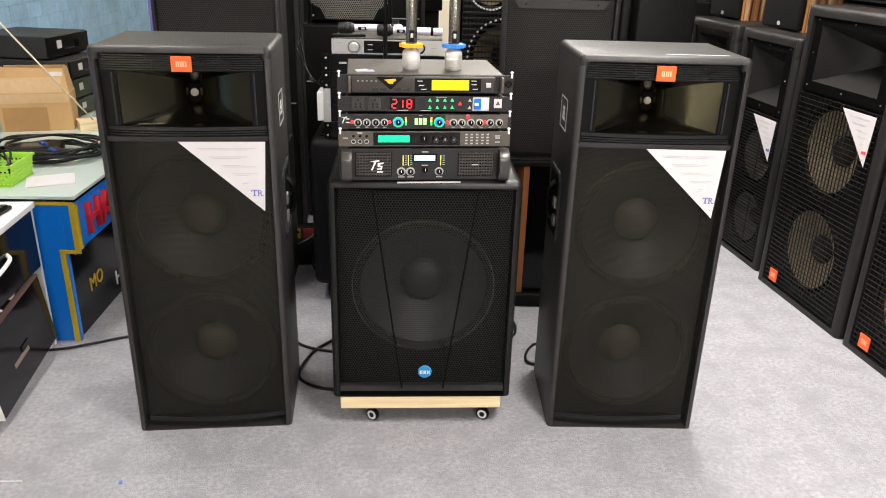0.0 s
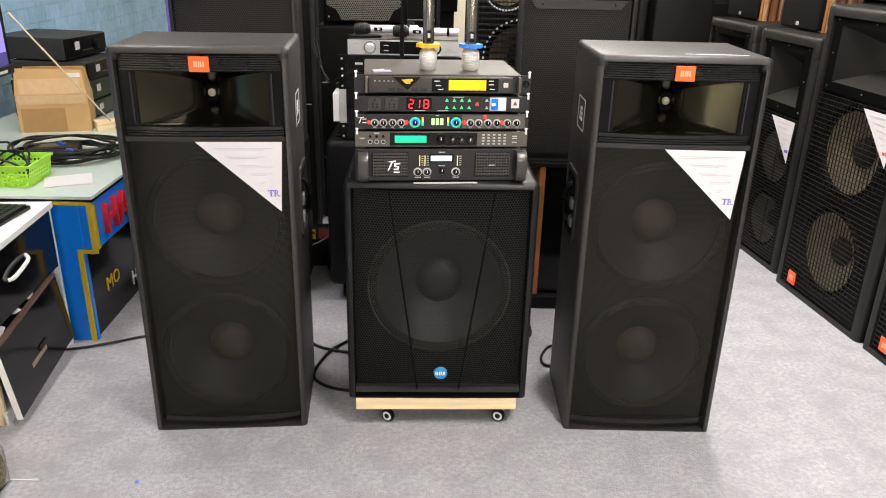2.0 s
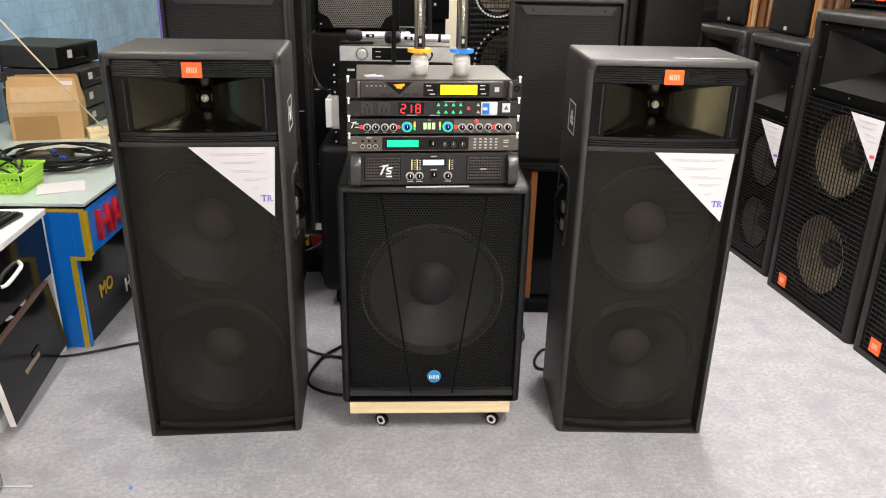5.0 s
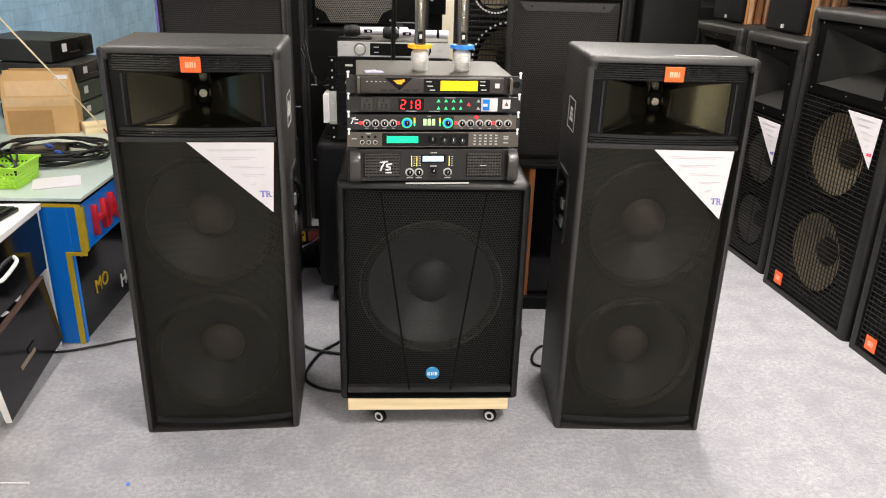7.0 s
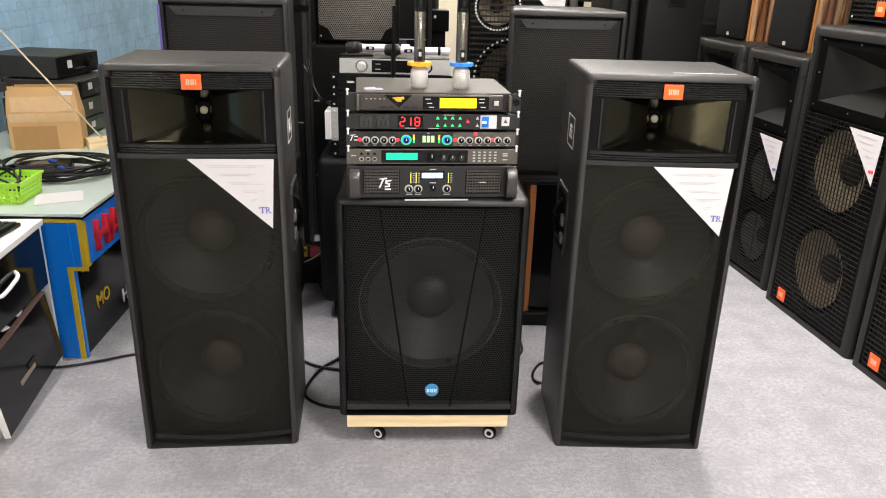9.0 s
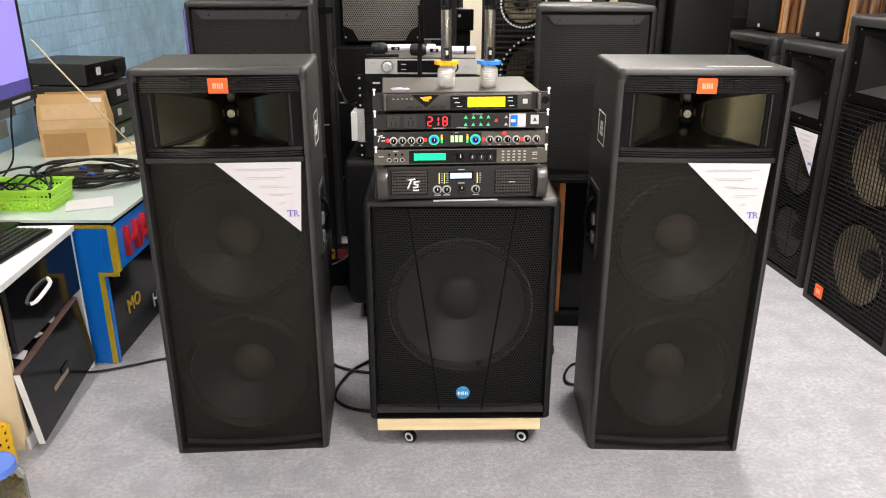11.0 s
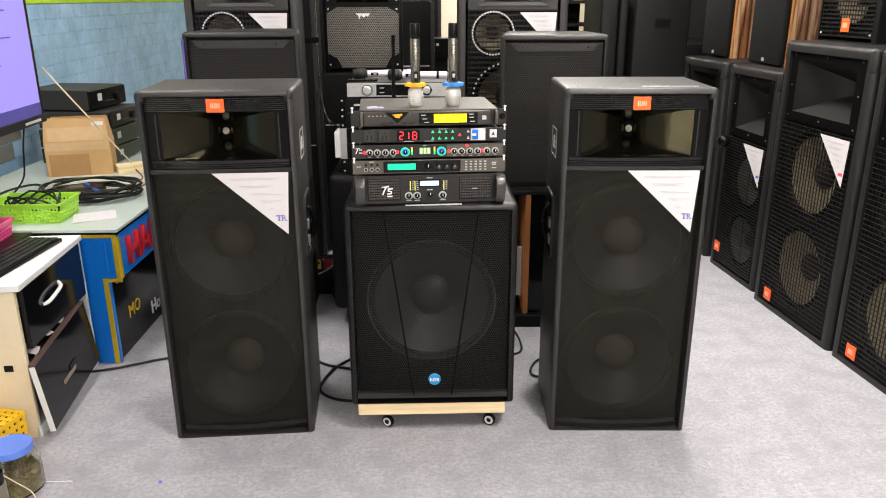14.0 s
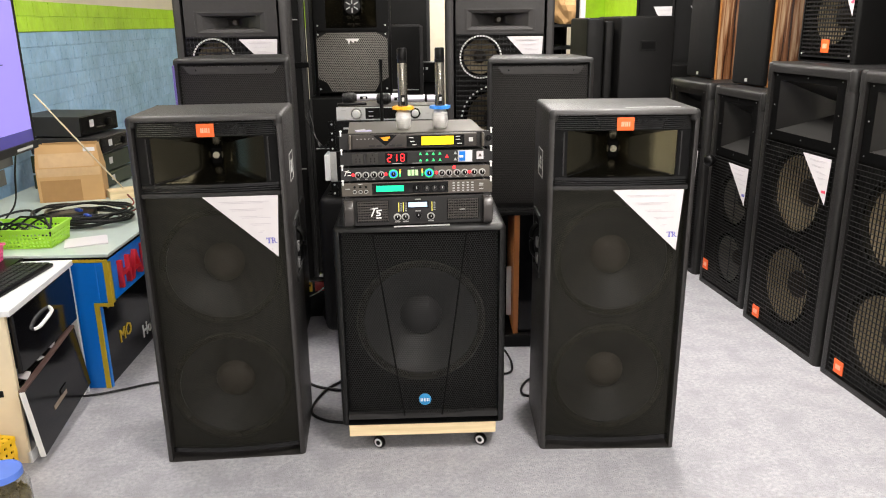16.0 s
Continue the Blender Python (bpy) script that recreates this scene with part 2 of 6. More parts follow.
# long grain of the pine boards
_nt = M_PINE.node_tree
_mp = _nt.nodes.new("ShaderNodeMapping")
_mp.inputs["Scale"].default_value = (0.35, 6.0, 6.0)
_nt.links.new(next(n for n in _nt.nodes if n.type == "TEX_COORD").outputs["Object"], _mp.inputs[0])
for _n in [n for n in _nt.nodes if n.type == "TEX_NOISE"]:
    _nt.links.new(_mp.outputs[0], _n.inputs["Vector"])
M_CARTON = material("brown_cardboard", (0.52, 0.31, 0.13), 0.7, var=0.14, scale=12, bump=0.25, bscale=18, bdist=0.005, grime=0.15)
M_CREAM = material("cream_laminate", (0.74, 0.62, 0.42), 0.5, var=0.06)
M_BLACK_GLOSS = material("glossy_black_laminate", (0.004, 0.004, 0.005), 0.12, var=0.2, spec=0.3)
M_SIGN_BLUE = material("blue_acrylic", (0.0, 0.17, 0.66), 0.35, var=0.06)
M_GOLD = material("gold_trim", (0.70, 0.49, 0.035), 0.3, metal=0.35, var=0.2, scale=25)
M_SIGN_RED = material("red_acrylic", (0.62, 0.02, 0.03), 0.3, var=0.1)
M_GLASS_TOP = material("greenish_glass_table_top", (0.52, 0.60, 0.55), 0.12, var=0.04, spec=0.6)
M_LIME = material("lime_green_plastic", (0.38, 0.72, 0.05), 0.4, var=0.06)
M_PINK = material("pink_plastic", (0.85, 0.08, 0.28), 0.4, var=0.06)
M_YELLOW = material("yellow_plastic", (0.80, 0.48, 0.01), 0.4, var=0.06)
M_LID_BLUE = material("blue_plastic_lid", (0.10, 0.20, 0.65), 0.4, var=0.06)
M_CABLE = material("black_cable", (0.008, 0.008, 0.008), 0.4, spec=0.3)
M_G_FINE = perforated("fine_black_grille", (0.0055, 0.0052, 0.0030), 0.0042, 0.00172, 0.30, 0.0, 0.62)
# specular tint warms what the grille reflects
M_G_FINE.node_tree.nodes["Principled BSDF"].inputs["Specular Tint"].default_value = (1.0, 0.97, 0.82, 1)
M_G_SUB = perforated("hexagonal_black_grille", (0.0050, 0.0050, 0.0046), 0.0084, 0.0034, 0.36, 0.0, 0.36)
M_G_BACK = perforated("perforated_grey_grille", (0.040, 0.0375, 0.036), 0.0088, 0.0032)
M_G_SILVER = perforated("perforated_silver_grille", (0.20, 0.19, 0.17), 0.0125, 0.0042)
M_WIRE = material("black_wire_mesh", (0.010, 0.010, 0.010), 0.35, spec=0.3)
M_TEAL_LCD = glow("green_display", (0.0, 0.78, 0.34), 1.0)
M_YEL_LCD = glow("yellow_display", (0.98, 0.68, 0.0), 0.95)
M_WHT_LCD = glow("pale_display", (0.55, 0.75, 1.0), 1.0)
M_LED_RED = glow("red_lamp", (1.0, 0.015, 0.02), 3.4)
M_LED_GREEN = glow("green_lamp", (0.04, 0.75, 0.22), 1.0)
M_LED_BLUE = glow("blue_lamp", (0.02, 0.20, 1.0), 1.4)
M_LED_YEL = glow("yellow_lamp", (0.85, 0.75, 0.12), 1.0)
M_LED_WHITE = glow("white_lamp", (0.50, 0.80, 0.36), 0.9)
M_LED_CYAN = glow("cyan_lamp", (0.03, 0.62, 0.85), 1.1)
M_LED_AMBER = glow("amber_lamp", (0.95, 0.40, 0.02), 1.1)
M_TV = glow("violet_screen", (0.33, 0.27, 0.80), 0.75)
M_TV_DARK = material("screen_text", (0.08, 0.07, 0.3), 0.4)
M_LAMP = glow("tube_light", (1.0, 0.98, 0.95), 6.0)

# carpet: grey felt with soft blotches and worn paths
M_FLOOR = material("grey_felt_carpet", (0.37, 0.368, 0.388), 0.95, var=0.42, scale=66, bump=1.0, bscale=190, bdist=0.004, spec=0.12, grime=0.75, gscale=9.0, gcolor=(0.285, 0.284, 0.304))
M_WALL_BLUE = material("pale_blue_brick_paint", (0.30, 0.50, 0.70), 0.45, var=0.2, scale=16, bump=1.0, bscale=24, bdist=0.009, grime=0.7, gcolor=(0.19, 0.345, 0.51), gscale=4.5)
M_BRICK_GREY = material("low_grey_brick", (0.17, 0.17, 0.15), 0.7, var=0.25, scale=20, bump=0.8, bscale=40, grime=0.5, gscale=4)
M_WALL_GREEN = material("lime_brick_paint", (0.44, 0.72, 0.02), 0.5, var=0.14, scale=18, bump=0.8, bscale=30, bdist=0.006, grime=0.45, gscale=5)
M_WALL_CREAM = material("cream_wall_paint", (0.72, 0.64, 0.50), 0.7, var=0.05, grime=0.15)
M_WALL_GREY = material("grey_wall_paint", (0.20, 0.20, 0.20), 0.7, var=0.05, grime=0.15)
M_CEIL = material("white_ceiling_board", (0.82, 0.82, 0.80), 0.8, var=0.03)

# ---------------------------------------------------------------- the room
ROOM_YAW = 5.0
ROOM = pose(0, 0, 0, 0, 0, ROOM_YAW)
XL, XR, YB, YF, HC = -2.02, 3.0, 9.4, -3.6, 2.9


def struct(name, bm, mat, label):
    return tagged(part(name, bm, mat, m=ROOM), label, "", "", "structure")


struct("floor", B(XL - 0.2, XR + 0.2, YF - 0.2, YB + 0.2, -0.12, 0.0), M_FLOOR, "grey felt carpet with soft darker blotches")
struct("ceiling", B(XL - 0.2, XR + 0.2, YF - 0.2, YB + 0.2, HC, HC + 0.12), M_CEIL, "plain white ceiling boards over the shop")
DOOR = (-2.2, -0.5, 2.15)
PAINT = 1.5  # painted from here; the unseen stretch before is grey to dim horn reflections
wall_bm = bmesh.new()
for _y0, _y1, _z0, _k in ((YF, DOOR[0], 0, 1), (DOOR[0], DOOR[1], DOOR[2], 1), (DOOR[1], PAINT, 0, 1), (PAINT, YB, 0, 0)):
    box(wall_bm, XL - 0.2, XL, _y0, _y1, _z0, HC, mat=_k)
wall_west = struct("wall_west", wall_bm, [M_WALL_BLUE, M_WALL_GREY], "painted brick-pattern wall, pale blue below lime green")
wall_north = struct("wall_north", B(XL - 0.2, XR + 0.2, YB, YB + 0.2, 0, HC), M_WALL_CREAM, "painted wall behind the loudspeaker stacks")
# both walls kept grey to cut the light bounced onto the speaker fronts
struct("wall_east", B(XR, XR + 0.2, YF, YB, 0, HC), M_WALL_GREY, "plain grey wall behind the speaker row")
struct("wall_south", B(XL - 0.2, XR + 0.2, YF - 0.2, YF, 0, HC), M_WALL_GREY, "unseen plain grey wall closing the shop")

# unseen glazed door with an area lamp, added for the horns' bright reflections
door = tagged(empty("door_2", ROOM), "unseen glazed white door, added for light from the left", "", "", "structure")
for y0, y1, z0, z1 in ((-2.2, -2.13, 0, 2.15), (-0.57, -0.5, 0, 2.15), (-1.385, -1.315, 0.12, 2.08), (-2.13, -0.57, 2.08, 2.15), (-2.13, -0.57, 0, 0.12)):
    part("door_frame", B(XL - 0.12, XL - 0.06, y0, y1, z0, z1, 0.004), M_WHITE, door)
for y0, y1 in ((-2.13, -1.385), (-1.315, -0.57)):
    pane = part("pane", B(XL - 0.095, XL - 0.089, y0, y1, 0.12, 2.08), glass("clear_door_glass", (1, 1, 1), 0.0), door)
    pane.visible_shadow = False
# warm lamp standing in for daylight through the assumed opening
day = bpy.data.lights.new("daylight", "AREA")
day.shape, day.size, day.size_y, day.energy, day.color = "RECTANGLE", 1.56, 1.96, 32, (1.0, 0.90, 0.70)
new("daylight", day).matrix_basis = ROOM @ pose(XL - 0.13, -1.35, 1.1, 0, -90, 0) @ pose(0, 0, 0, 0, 0, 90)
struct("pavement", B(XL - 6.0, XL - 0.2, YF, YB, -0.16, -0.04), M_WALL_GREY, "unseen grey pavement, added outside the assumed door")

# ceiling light fixtures with their lamps; out of view, assumed
def ceiling_light(x, y, watts):
    e = empty("ceiling_light", ROOM @ pose(x, y, HC), "white surface-mounted ceiling light panel, unseen, assumed", "ceiling light", "ceiling lights")
    part("frame", B(-0.16, 0.16, -0.62, 0.62, -0.06, 0.0, 0.01), M_WHITE, e)
    part("diffuser", B(-0.14, 0.14, -0.6, 0.6, -0.068, -0.062), M_LAMP, e)
    la = bpy.data.lights.new("ceiling_lamp", "AREA")
    la.shape, la.size, la.size_y, la.energy, la.color = "RECTANGLE", 0.28, 1.2, watts, (1.0, 0.935, 0.885)
    lo = new("ceiling_lamp", la)
    lo.matrix_basis = ROOM @ pose(x, y, HC - 0.075, 0, 0, 0)


for _lamp in LAMPS:
    ceiling_light(*_lamp)


# ---------------------------------------------------------------- lettering
def letters(name, text, size, mat, parent, m, depth=0.004):
    """Words in the built-in font as a mesh; stands in the xz plane of m, facing -y."""
    cu = bpy.data.curves.new(name, "FONT")
    cu.body, cu.size, cu.extrude, cu.resolution_u = text, size, depth / 2, 2
    tmp = bpy.data.objects.new(name, cu)
    me = bpy.data.meshes.new_from_object(tmp)
    bpy.data.objects.remove(tmp)
    me.materials.append(mat)
    ob = new(name, me)
    ob.parent = parent
    ob.matrix_basis = m @ pose(0, 0, 0, 90, 0, 0)
    return ob


# ---------------------------------------------------------------- loudspeakers
def woofer(parent, x, z, r, y, cone=None, cap=None, name="woofer", edge=None):
    """A cone driver seen from its front: gasket, pleated surround, cone, dust cap."""
    prof = [(r * 1.04, 0.003), (r * 1.04, -0.005), (r * 1.0, -0.007)]
    for k in range(9):
        prof.append((r * (0.99 - 0.0125 * k), 0.003 if k % 2 else -0.004))
    w = part(name, lathe(bmesh.new(), prof, disc_front(x, y, z), 44), edge or M_SURROUND, parent, smooth=True)
    part("cone", lathe(bmesh.new(), [(r * 0.885, -0.008), (r * 0.62, -0.036), (r * 0.33, -0.07)], disc_front(x, y, z), 40), cone or M_CONE, w, smooth=True)
    part("dust_cap", lathe(bmesh.new(), [(r * 0.34, -0.068), (r * 0.30, -0.05), (r * 0.2, -0.036), (r * 0.1, -0.031), (0, -0.03)], disc_front(x, y, z), 28), cap or M_DUST_CAP, w, smooth=True)
    return w


def baffle(parent, hw, y, cells, r, thick=0.012, mat=None):
    """Board with round holes: one cell (x0, x1, z0, z1, hole x, hole z) a driver."""
    bm = bmesh.new()
    n = 40
    for x0, x1, z0, z1, cx, cz in cells:
        ring, edge, back = [], [], []
        for k in range(n):
            a = 2 * math.pi * (k + 0.5) / n
            c, s_ = math.cos(a), math.sin(a)
            ring.append(bm.verts.new((cx + r * c, y, cz + r * s_)))
            back.append(bm.verts.new((cx + r * c, y + thick, cz + r * s_)))
            t = min(((x1 - cx) / c if c > 0 else (x0 - cx) / c) if abs(c) > 1e-6 else 9, ((z1 - cz) / s_ if s_ > 0 else (z0 - cz) / s_) if abs(s_) > 1e-6 else 9)
            edge.append(bm.verts.new((cx + t * c, y, cz + t * s_)))
        for k in range(n):
            j = (k + 1) % n
            bm.faces.new((ring[k], ring[j], edge[j], edge[k]))
            bm.faces.new((ring[k], back[k], back[j], ring[j]))
        for sx in (0, 1):
            for sz in (0, 1):
                corner = bm.verts.new(((x0, x1)[sx], y, (z0, z1)[sz]))
                near = sorted(edge, key=lambda v: (v.co - corner.co).length)[:2]
                on_x = [v for v in near if abs(v.co.x - corner.co.x) < 1e-6]
                if len(near) == 2 and (near[0].co - near[1].co).length > 1e-6:
                    bm.faces.new((corner, near[0], near[1]))
    bmesh.ops.recalc_face_normals(bm, faces=list(bm.faces))
    return part("baffle", bm, mat or M_BAFFLE, parent)


def badge(parent, x, z, y, w, h, mark=True):
    """A square orange badge with a pale mark of plain strokes."""
    b = part("badge", B(x - w / 2, x + w / 2, y - 0.004, y, z - h / 2, z + h / 2, 0.0015), M_ORANGE, parent, "orange badge with pale strokes")
    if mark:
        bm = bmesh.new()
        for a, b0, hh in ((-0.22, 0.0, 0.36), (-0.12, 0.0, 0.36), (0.0, 0.0, 0.36), (0.10, 0.0, 0.36), (0.22, 0.0, 0.36)):
            box(bm, x + a * w - w * 0.035, x + a * w + w * 0.035, y - 0.0052, y - 0.004, z + (b0 - 0.18) * h, z + (b0 + hh - 0.18) * h)
        part("mark", bm, M_PALE, b)
    return b


def price_sheet(parent, x0, x1, z0, z1, y, word="", mark=None):
    """A white sheet folded to a triangle: top edge and one upright edge, with faint lines of print."""
    s = part("price_sheet", prism(bmesh.new(), [(x0, z1), (x1, z1), (x1 - 0.012, z0)], y - 0.0015, y), M_PAPER, parent, "white paper triangle with faint print")
    w, h = x1 - x0, z1 - z0
    for k in range(5):
        z = z1 - h * (0.09 + 0.12 * k)
        left = x0 + w * (0.15 + 0.13 * k + 0.06)
        for q in range(2):
            zz = z - q * h * 0.022
            part("print_line", B(left + 0.008 * q, x1 - w * (0.12 + 0.09 * ((k + q) % 3)), y - 0.0025, y - 0.0015, zz - 0.0007, zz + 0.0007), M_INK, s)
    if word:
        letters("print_word", word, w * 0.115, M_INK_BLUE, s, pose(x1 - w * 0.20, y - 0.002, z0 + h * 0.225), 0.001)
        u, bx, bz = w * 0.115, x1 - w * 0.20, z0 + h * 0.225
        bm = bmesh.new()
        for a0, a1, c0, c1 in ((0.17, 0.47, 0.0, 0.07), (0.0, 0.07, 0.5, 0.7), (0.55, 0.62, 0.5, 0.7), (0.63, 0.88, 0.0, 0.07), (1.02, 1.28, 0.0, 0.07), (0.28, 0.40, 0.0, 0.7), (0.70, 0.80, 0.0, 0.7)):
            box(bm, bx + a0 * u, bx + a1 * u, y - 0.0028, y - 0.0015, bz + c0 * u, bz + c1 * u)
        part("print_serif", bm, M_INK_BLUE, s)
    if mark is not None:
        part("print_mark", B(x1 - w * 0.20, x1 - w * 0.13, y - 0.0025, y - 0.0015, z0 + h * 0.24, z0 + h * 0.30), mark, s)
        part("print_mark", B(x1 - w * 0.12, x1 - w * 0.07, y - 0.0025, y - 0.0015, z0 + h * 0.24, z0 + h * 0.31), mark, s)
    for k in (0.13, 0.17):
        part("print_dot", B(x1 - w * k, x1 - w * k + 0.003, y - 0.0025, y - 0.0015, z0 + h * 0.12, z0 + h * 0.14), M_INK, s)
    return s


M_LABEL_PALE = material("pale_side_print", (0.55, 0.55, 0.53), 0.6)
M_SCREW = material("dull_screw", (0.20, 0.20, 0.20), 0.4, metal=0.4)


def main_speaker(m, handle_side, label):
    """Tall two-way cabinet: wide horn above, two woofers behind one bowed steel grille."""
    W, D, H = 0.485, 0.372, 1.221
    e = empty("loudspeaker", m, label, "loudspeaker", "pair of tall loudspeakers")
    part("cabinet", shell(W, D, H, 0.0195, 0.26, 0.015), M_CAB_GREY, e, smooth=True)
    hw = W / 2 - 0.0215
    # metal-capped corners
    for sx in (-1, 1):
        for y0 in (0.0, D - 0.037):
            bm = B(sx * (W / 2 - 0.015) - 0.0155, sx * (W / 2 - 0.015) + 0.0155, y0 - 0.0005, y0 + 0.0375, H - 0.042, H + 0.0005, 0.0150, 4)
            part("corner_cap", bm, M_RIM, e, smooth=True)
    # horn panel
    zt, zo1, zo0, zb = 1.200, 1.151, 1.000, 0.970
    bm = bmesh.new()
    ow, oc = 0.178, (zo1 + zo0) / 2
    oh = (zo1 - zo0) / 2
    box(bm, -hw, -ow, 0.022, 0.055, zb + 0.02, zt)
    box(bm, ow, hw, 0.022, 0.055, zb + 0.02, zt)
    box(bm, -ow, ow, 0.022, 0.055, zo1, zt)
    panel = part("horn_panel", bm, M_PLASTIC, e)
    bm = bmesh.new()
    for k in range(7):
        z = zo1 + 0.004 + k * 0.0063
        arc_bar(bm, hw - 0.004, z, z + 0.0036, 0.022, 0.012, 0.012)
    part("ribs", bm, M_RIB, panel)
    bm = bmesh.new()
    arc_bar(bm, hw - 0.004, zo0 - 0.010, zo0, 0.020, 0.020, 0.05)
    for k in range(2):
        z = zo0 - 0.017 - k * 0.0068
        arc_bar(bm, hw - 0.004, z, z + 0.0038, 0.020, 0.018 - 0.001 * k, 0.05)
    part("lower_lip", bm, M_RIB, panel)
    # flared horn: the walls curve in to a narrow upright slot
    sec = [(0, oc, ow, oh, 0.024)]
    for k in range(13):
        u = k / 12
        sec.append((0, oc - 0.006 * u, 0.015 + (ow - 0.015) * (1 - u) ** 1.55, 0.026 + (oh - 0.026) * (1 - u) ** 0.9, 0.030 + 0.122 * u))
    horn = part("horn", loft(bmesh.new(), sec), M_HORN, e, smooth=True)
    # glossy beads along the lower corners, added to show as edge highlights
    for sx in (-1, 1):
        part("seam", sweep(bmesh.new(), [(sx * (w - 0.0012), y - 0.001, cz - h + 0.0012) for cx, cz, w, h, y in sec[1:10]], 0.0013, 5), M_RIB, horn, smooth=True)
    part("throat_wall", B(-0.0155, 0.0155, 0.1518, 0.155, oc - 0.033, oc + 0.021), M_FOLD, horn)
    part("throat", lathe(bmesh.new(), [(0.0115, 0.0), (0.011, 0.005), (0.007, 0.008), (0, 0.009)], disc_front(0.0, 0.1515, oc - 0.004), 20), material("pale_throat_cap", (0.5, 0.46, 0.36), 0.5), horn, smooth=True)
    for sx in (-1, 1):
        bm = B(sx * (ow + 0.012) - 0.002, sx * (ow + 0.012) + 0.002, 0.018, 0.024, zo0 + 0.004, zo1 - 0.004)
        part("side_rib", bm, M_RIM, panel)
    badge(e, 0.002, 1.174, 0.004, 0.055, 0.042)
    # bar between horn and grille, grille, woofers
    part("cross_bar", arc_bar(bmesh.new(), hw, 0.958, 0.972, 0.012, 0.006, 0.04), M_RIM, e)
    part("grille", bowed_sheet(hw, 0.045, 0.959, 0.020, 0.022), M_G_FINE, e, "fine punched black steel grille")
    part("grille_foot", arc_bar(bmesh.new(), hw, 0.030, 0.047, 0.019, 0.022, 0.006), M_RIB, e)
    baffle(e, hw, 0.05, [(-hw, hw, 0.47, 0.955, 0, 0.705), (-hw, hw, 0.03, 0.47, 0, 0.262)], 0.205)
    for z in (0.705, 0.262):
        woofer(e, 0, z, 0.205, 0.046)
    price_sheet(e, -0.028, 0.204 if handle_side < 0 else 0.213, 0.752, 0.960, -0.002, "TR")
    part("top_mark", B(0.01, 0.19, 0.05, 0.056, H, H + 0.0006), M_WHITE if handle_side < 0 else M_RIM, e)
    # side handle, logo plate
    s = handle_side
    x0 = s * W / 2
    xa, xb = sorted((x0 - s * 0.002, x0 + s * 0.007))
    ring_bm = bmesh.new()
    outer = [(0.140, 0.612), (0.285, 0.612), (0.305, 0.635), (0.305, 0.818), (0.285, 0.840), (0.140, 0.840), (0.120, 0.818), (0.120, 0.635)]
    inner = [(0.2125 + (y - 0.2125) * 0.82, 0.726 + (z - 0.726) * 0.87) for y, z in outer]
    loops = [[ring_bm.verts.new((x, y, z)) for y, z in pts] for x, pts in ((xa, outer), (xb, outer), (xb, inner), (xa, inner))]
    for q, w in zip(loops, loops[1:] + loops[:1]):
        for k in range(8):
            ring_bm.faces.new((q[k], q[(k + 1) % 8], w[(k + 1) % 8], w[k]))
    bmesh.ops.recalc_face_normals(ring_bm, faces=list(ring_bm.faces))
    hp = part("handle", ring_bm, M_RIM, e, "black moulded side handle with bevelled rim")
    part("recess", B(min(x0, x0 + s * 0.0012), max(x0, x0 + s * 0.0012), 0.137, 0.288, 0.630, 0.822), M_FOLD, hp)
    part("grip", sweep(bmesh.new(), curve_pts([(x0, 0.225, 0.665), (x0 + s * 0.018, 0.225, 0.690), (x0 + s * 0.020, 0.225, 0.760), (x0, 0.225, 0.790)], 14), 0.010, 8), M_PLASTIC, hp, smooth=True)
    for zz in (0.655, 0.715):
        part("bracket", B(min(x0, x0 + s * 0.010), max(x0, x0 + s * 0.010), 0.165, 0.200, zz, zz + 0.035, 0.003), M_SCREW, hp)
    fr = bmesh.new()
    xa, xb = sorted((x0, x0 + s * 0.0015))
    for yy0, yy1, zz0, zz1 in ((0.130, 0.134, 0.974, 1.070), (0.236, 0.240, 0.974, 1.070), (0.130, 0.240, 0.974, 0.977), (0.130, 0.240, 1.067, 1.070)):
        box(fr, xa, xb, yy0, yy1, zz0, zz1)
    plate = part("side_plate", fr, M_SILVER, e, "thin white frame with small mark")
    fr = bmesh.new()
    for k in range(3):
        box(fr, xa, xb, 0.160 + 0.004 * k, 0.208 - 0.004 * k, 1.001 + k * 0.015, 1.012 + k * 0.015)
    part("mark", fr, M_LABEL_PALE, plate)
    return e


main_speaker(pose(-0.641, 2.057, 0, 0, 0, 5.34), 1, "tall charcoal loudspeaker with orange badge and price sheet, toed in")
main_speaker(pose(0.693, 2.093, 0, 0, 0, -0.04), -1, "tall charcoal loudspeaker with orange badge, standing on the carpet")


M_CAB_SUB = material("satin_black_paint", (0.007, 0.007, 0.007), 0.34, spec=0.3, bump=0.4, bscale=420, var=0.25, scale=60)


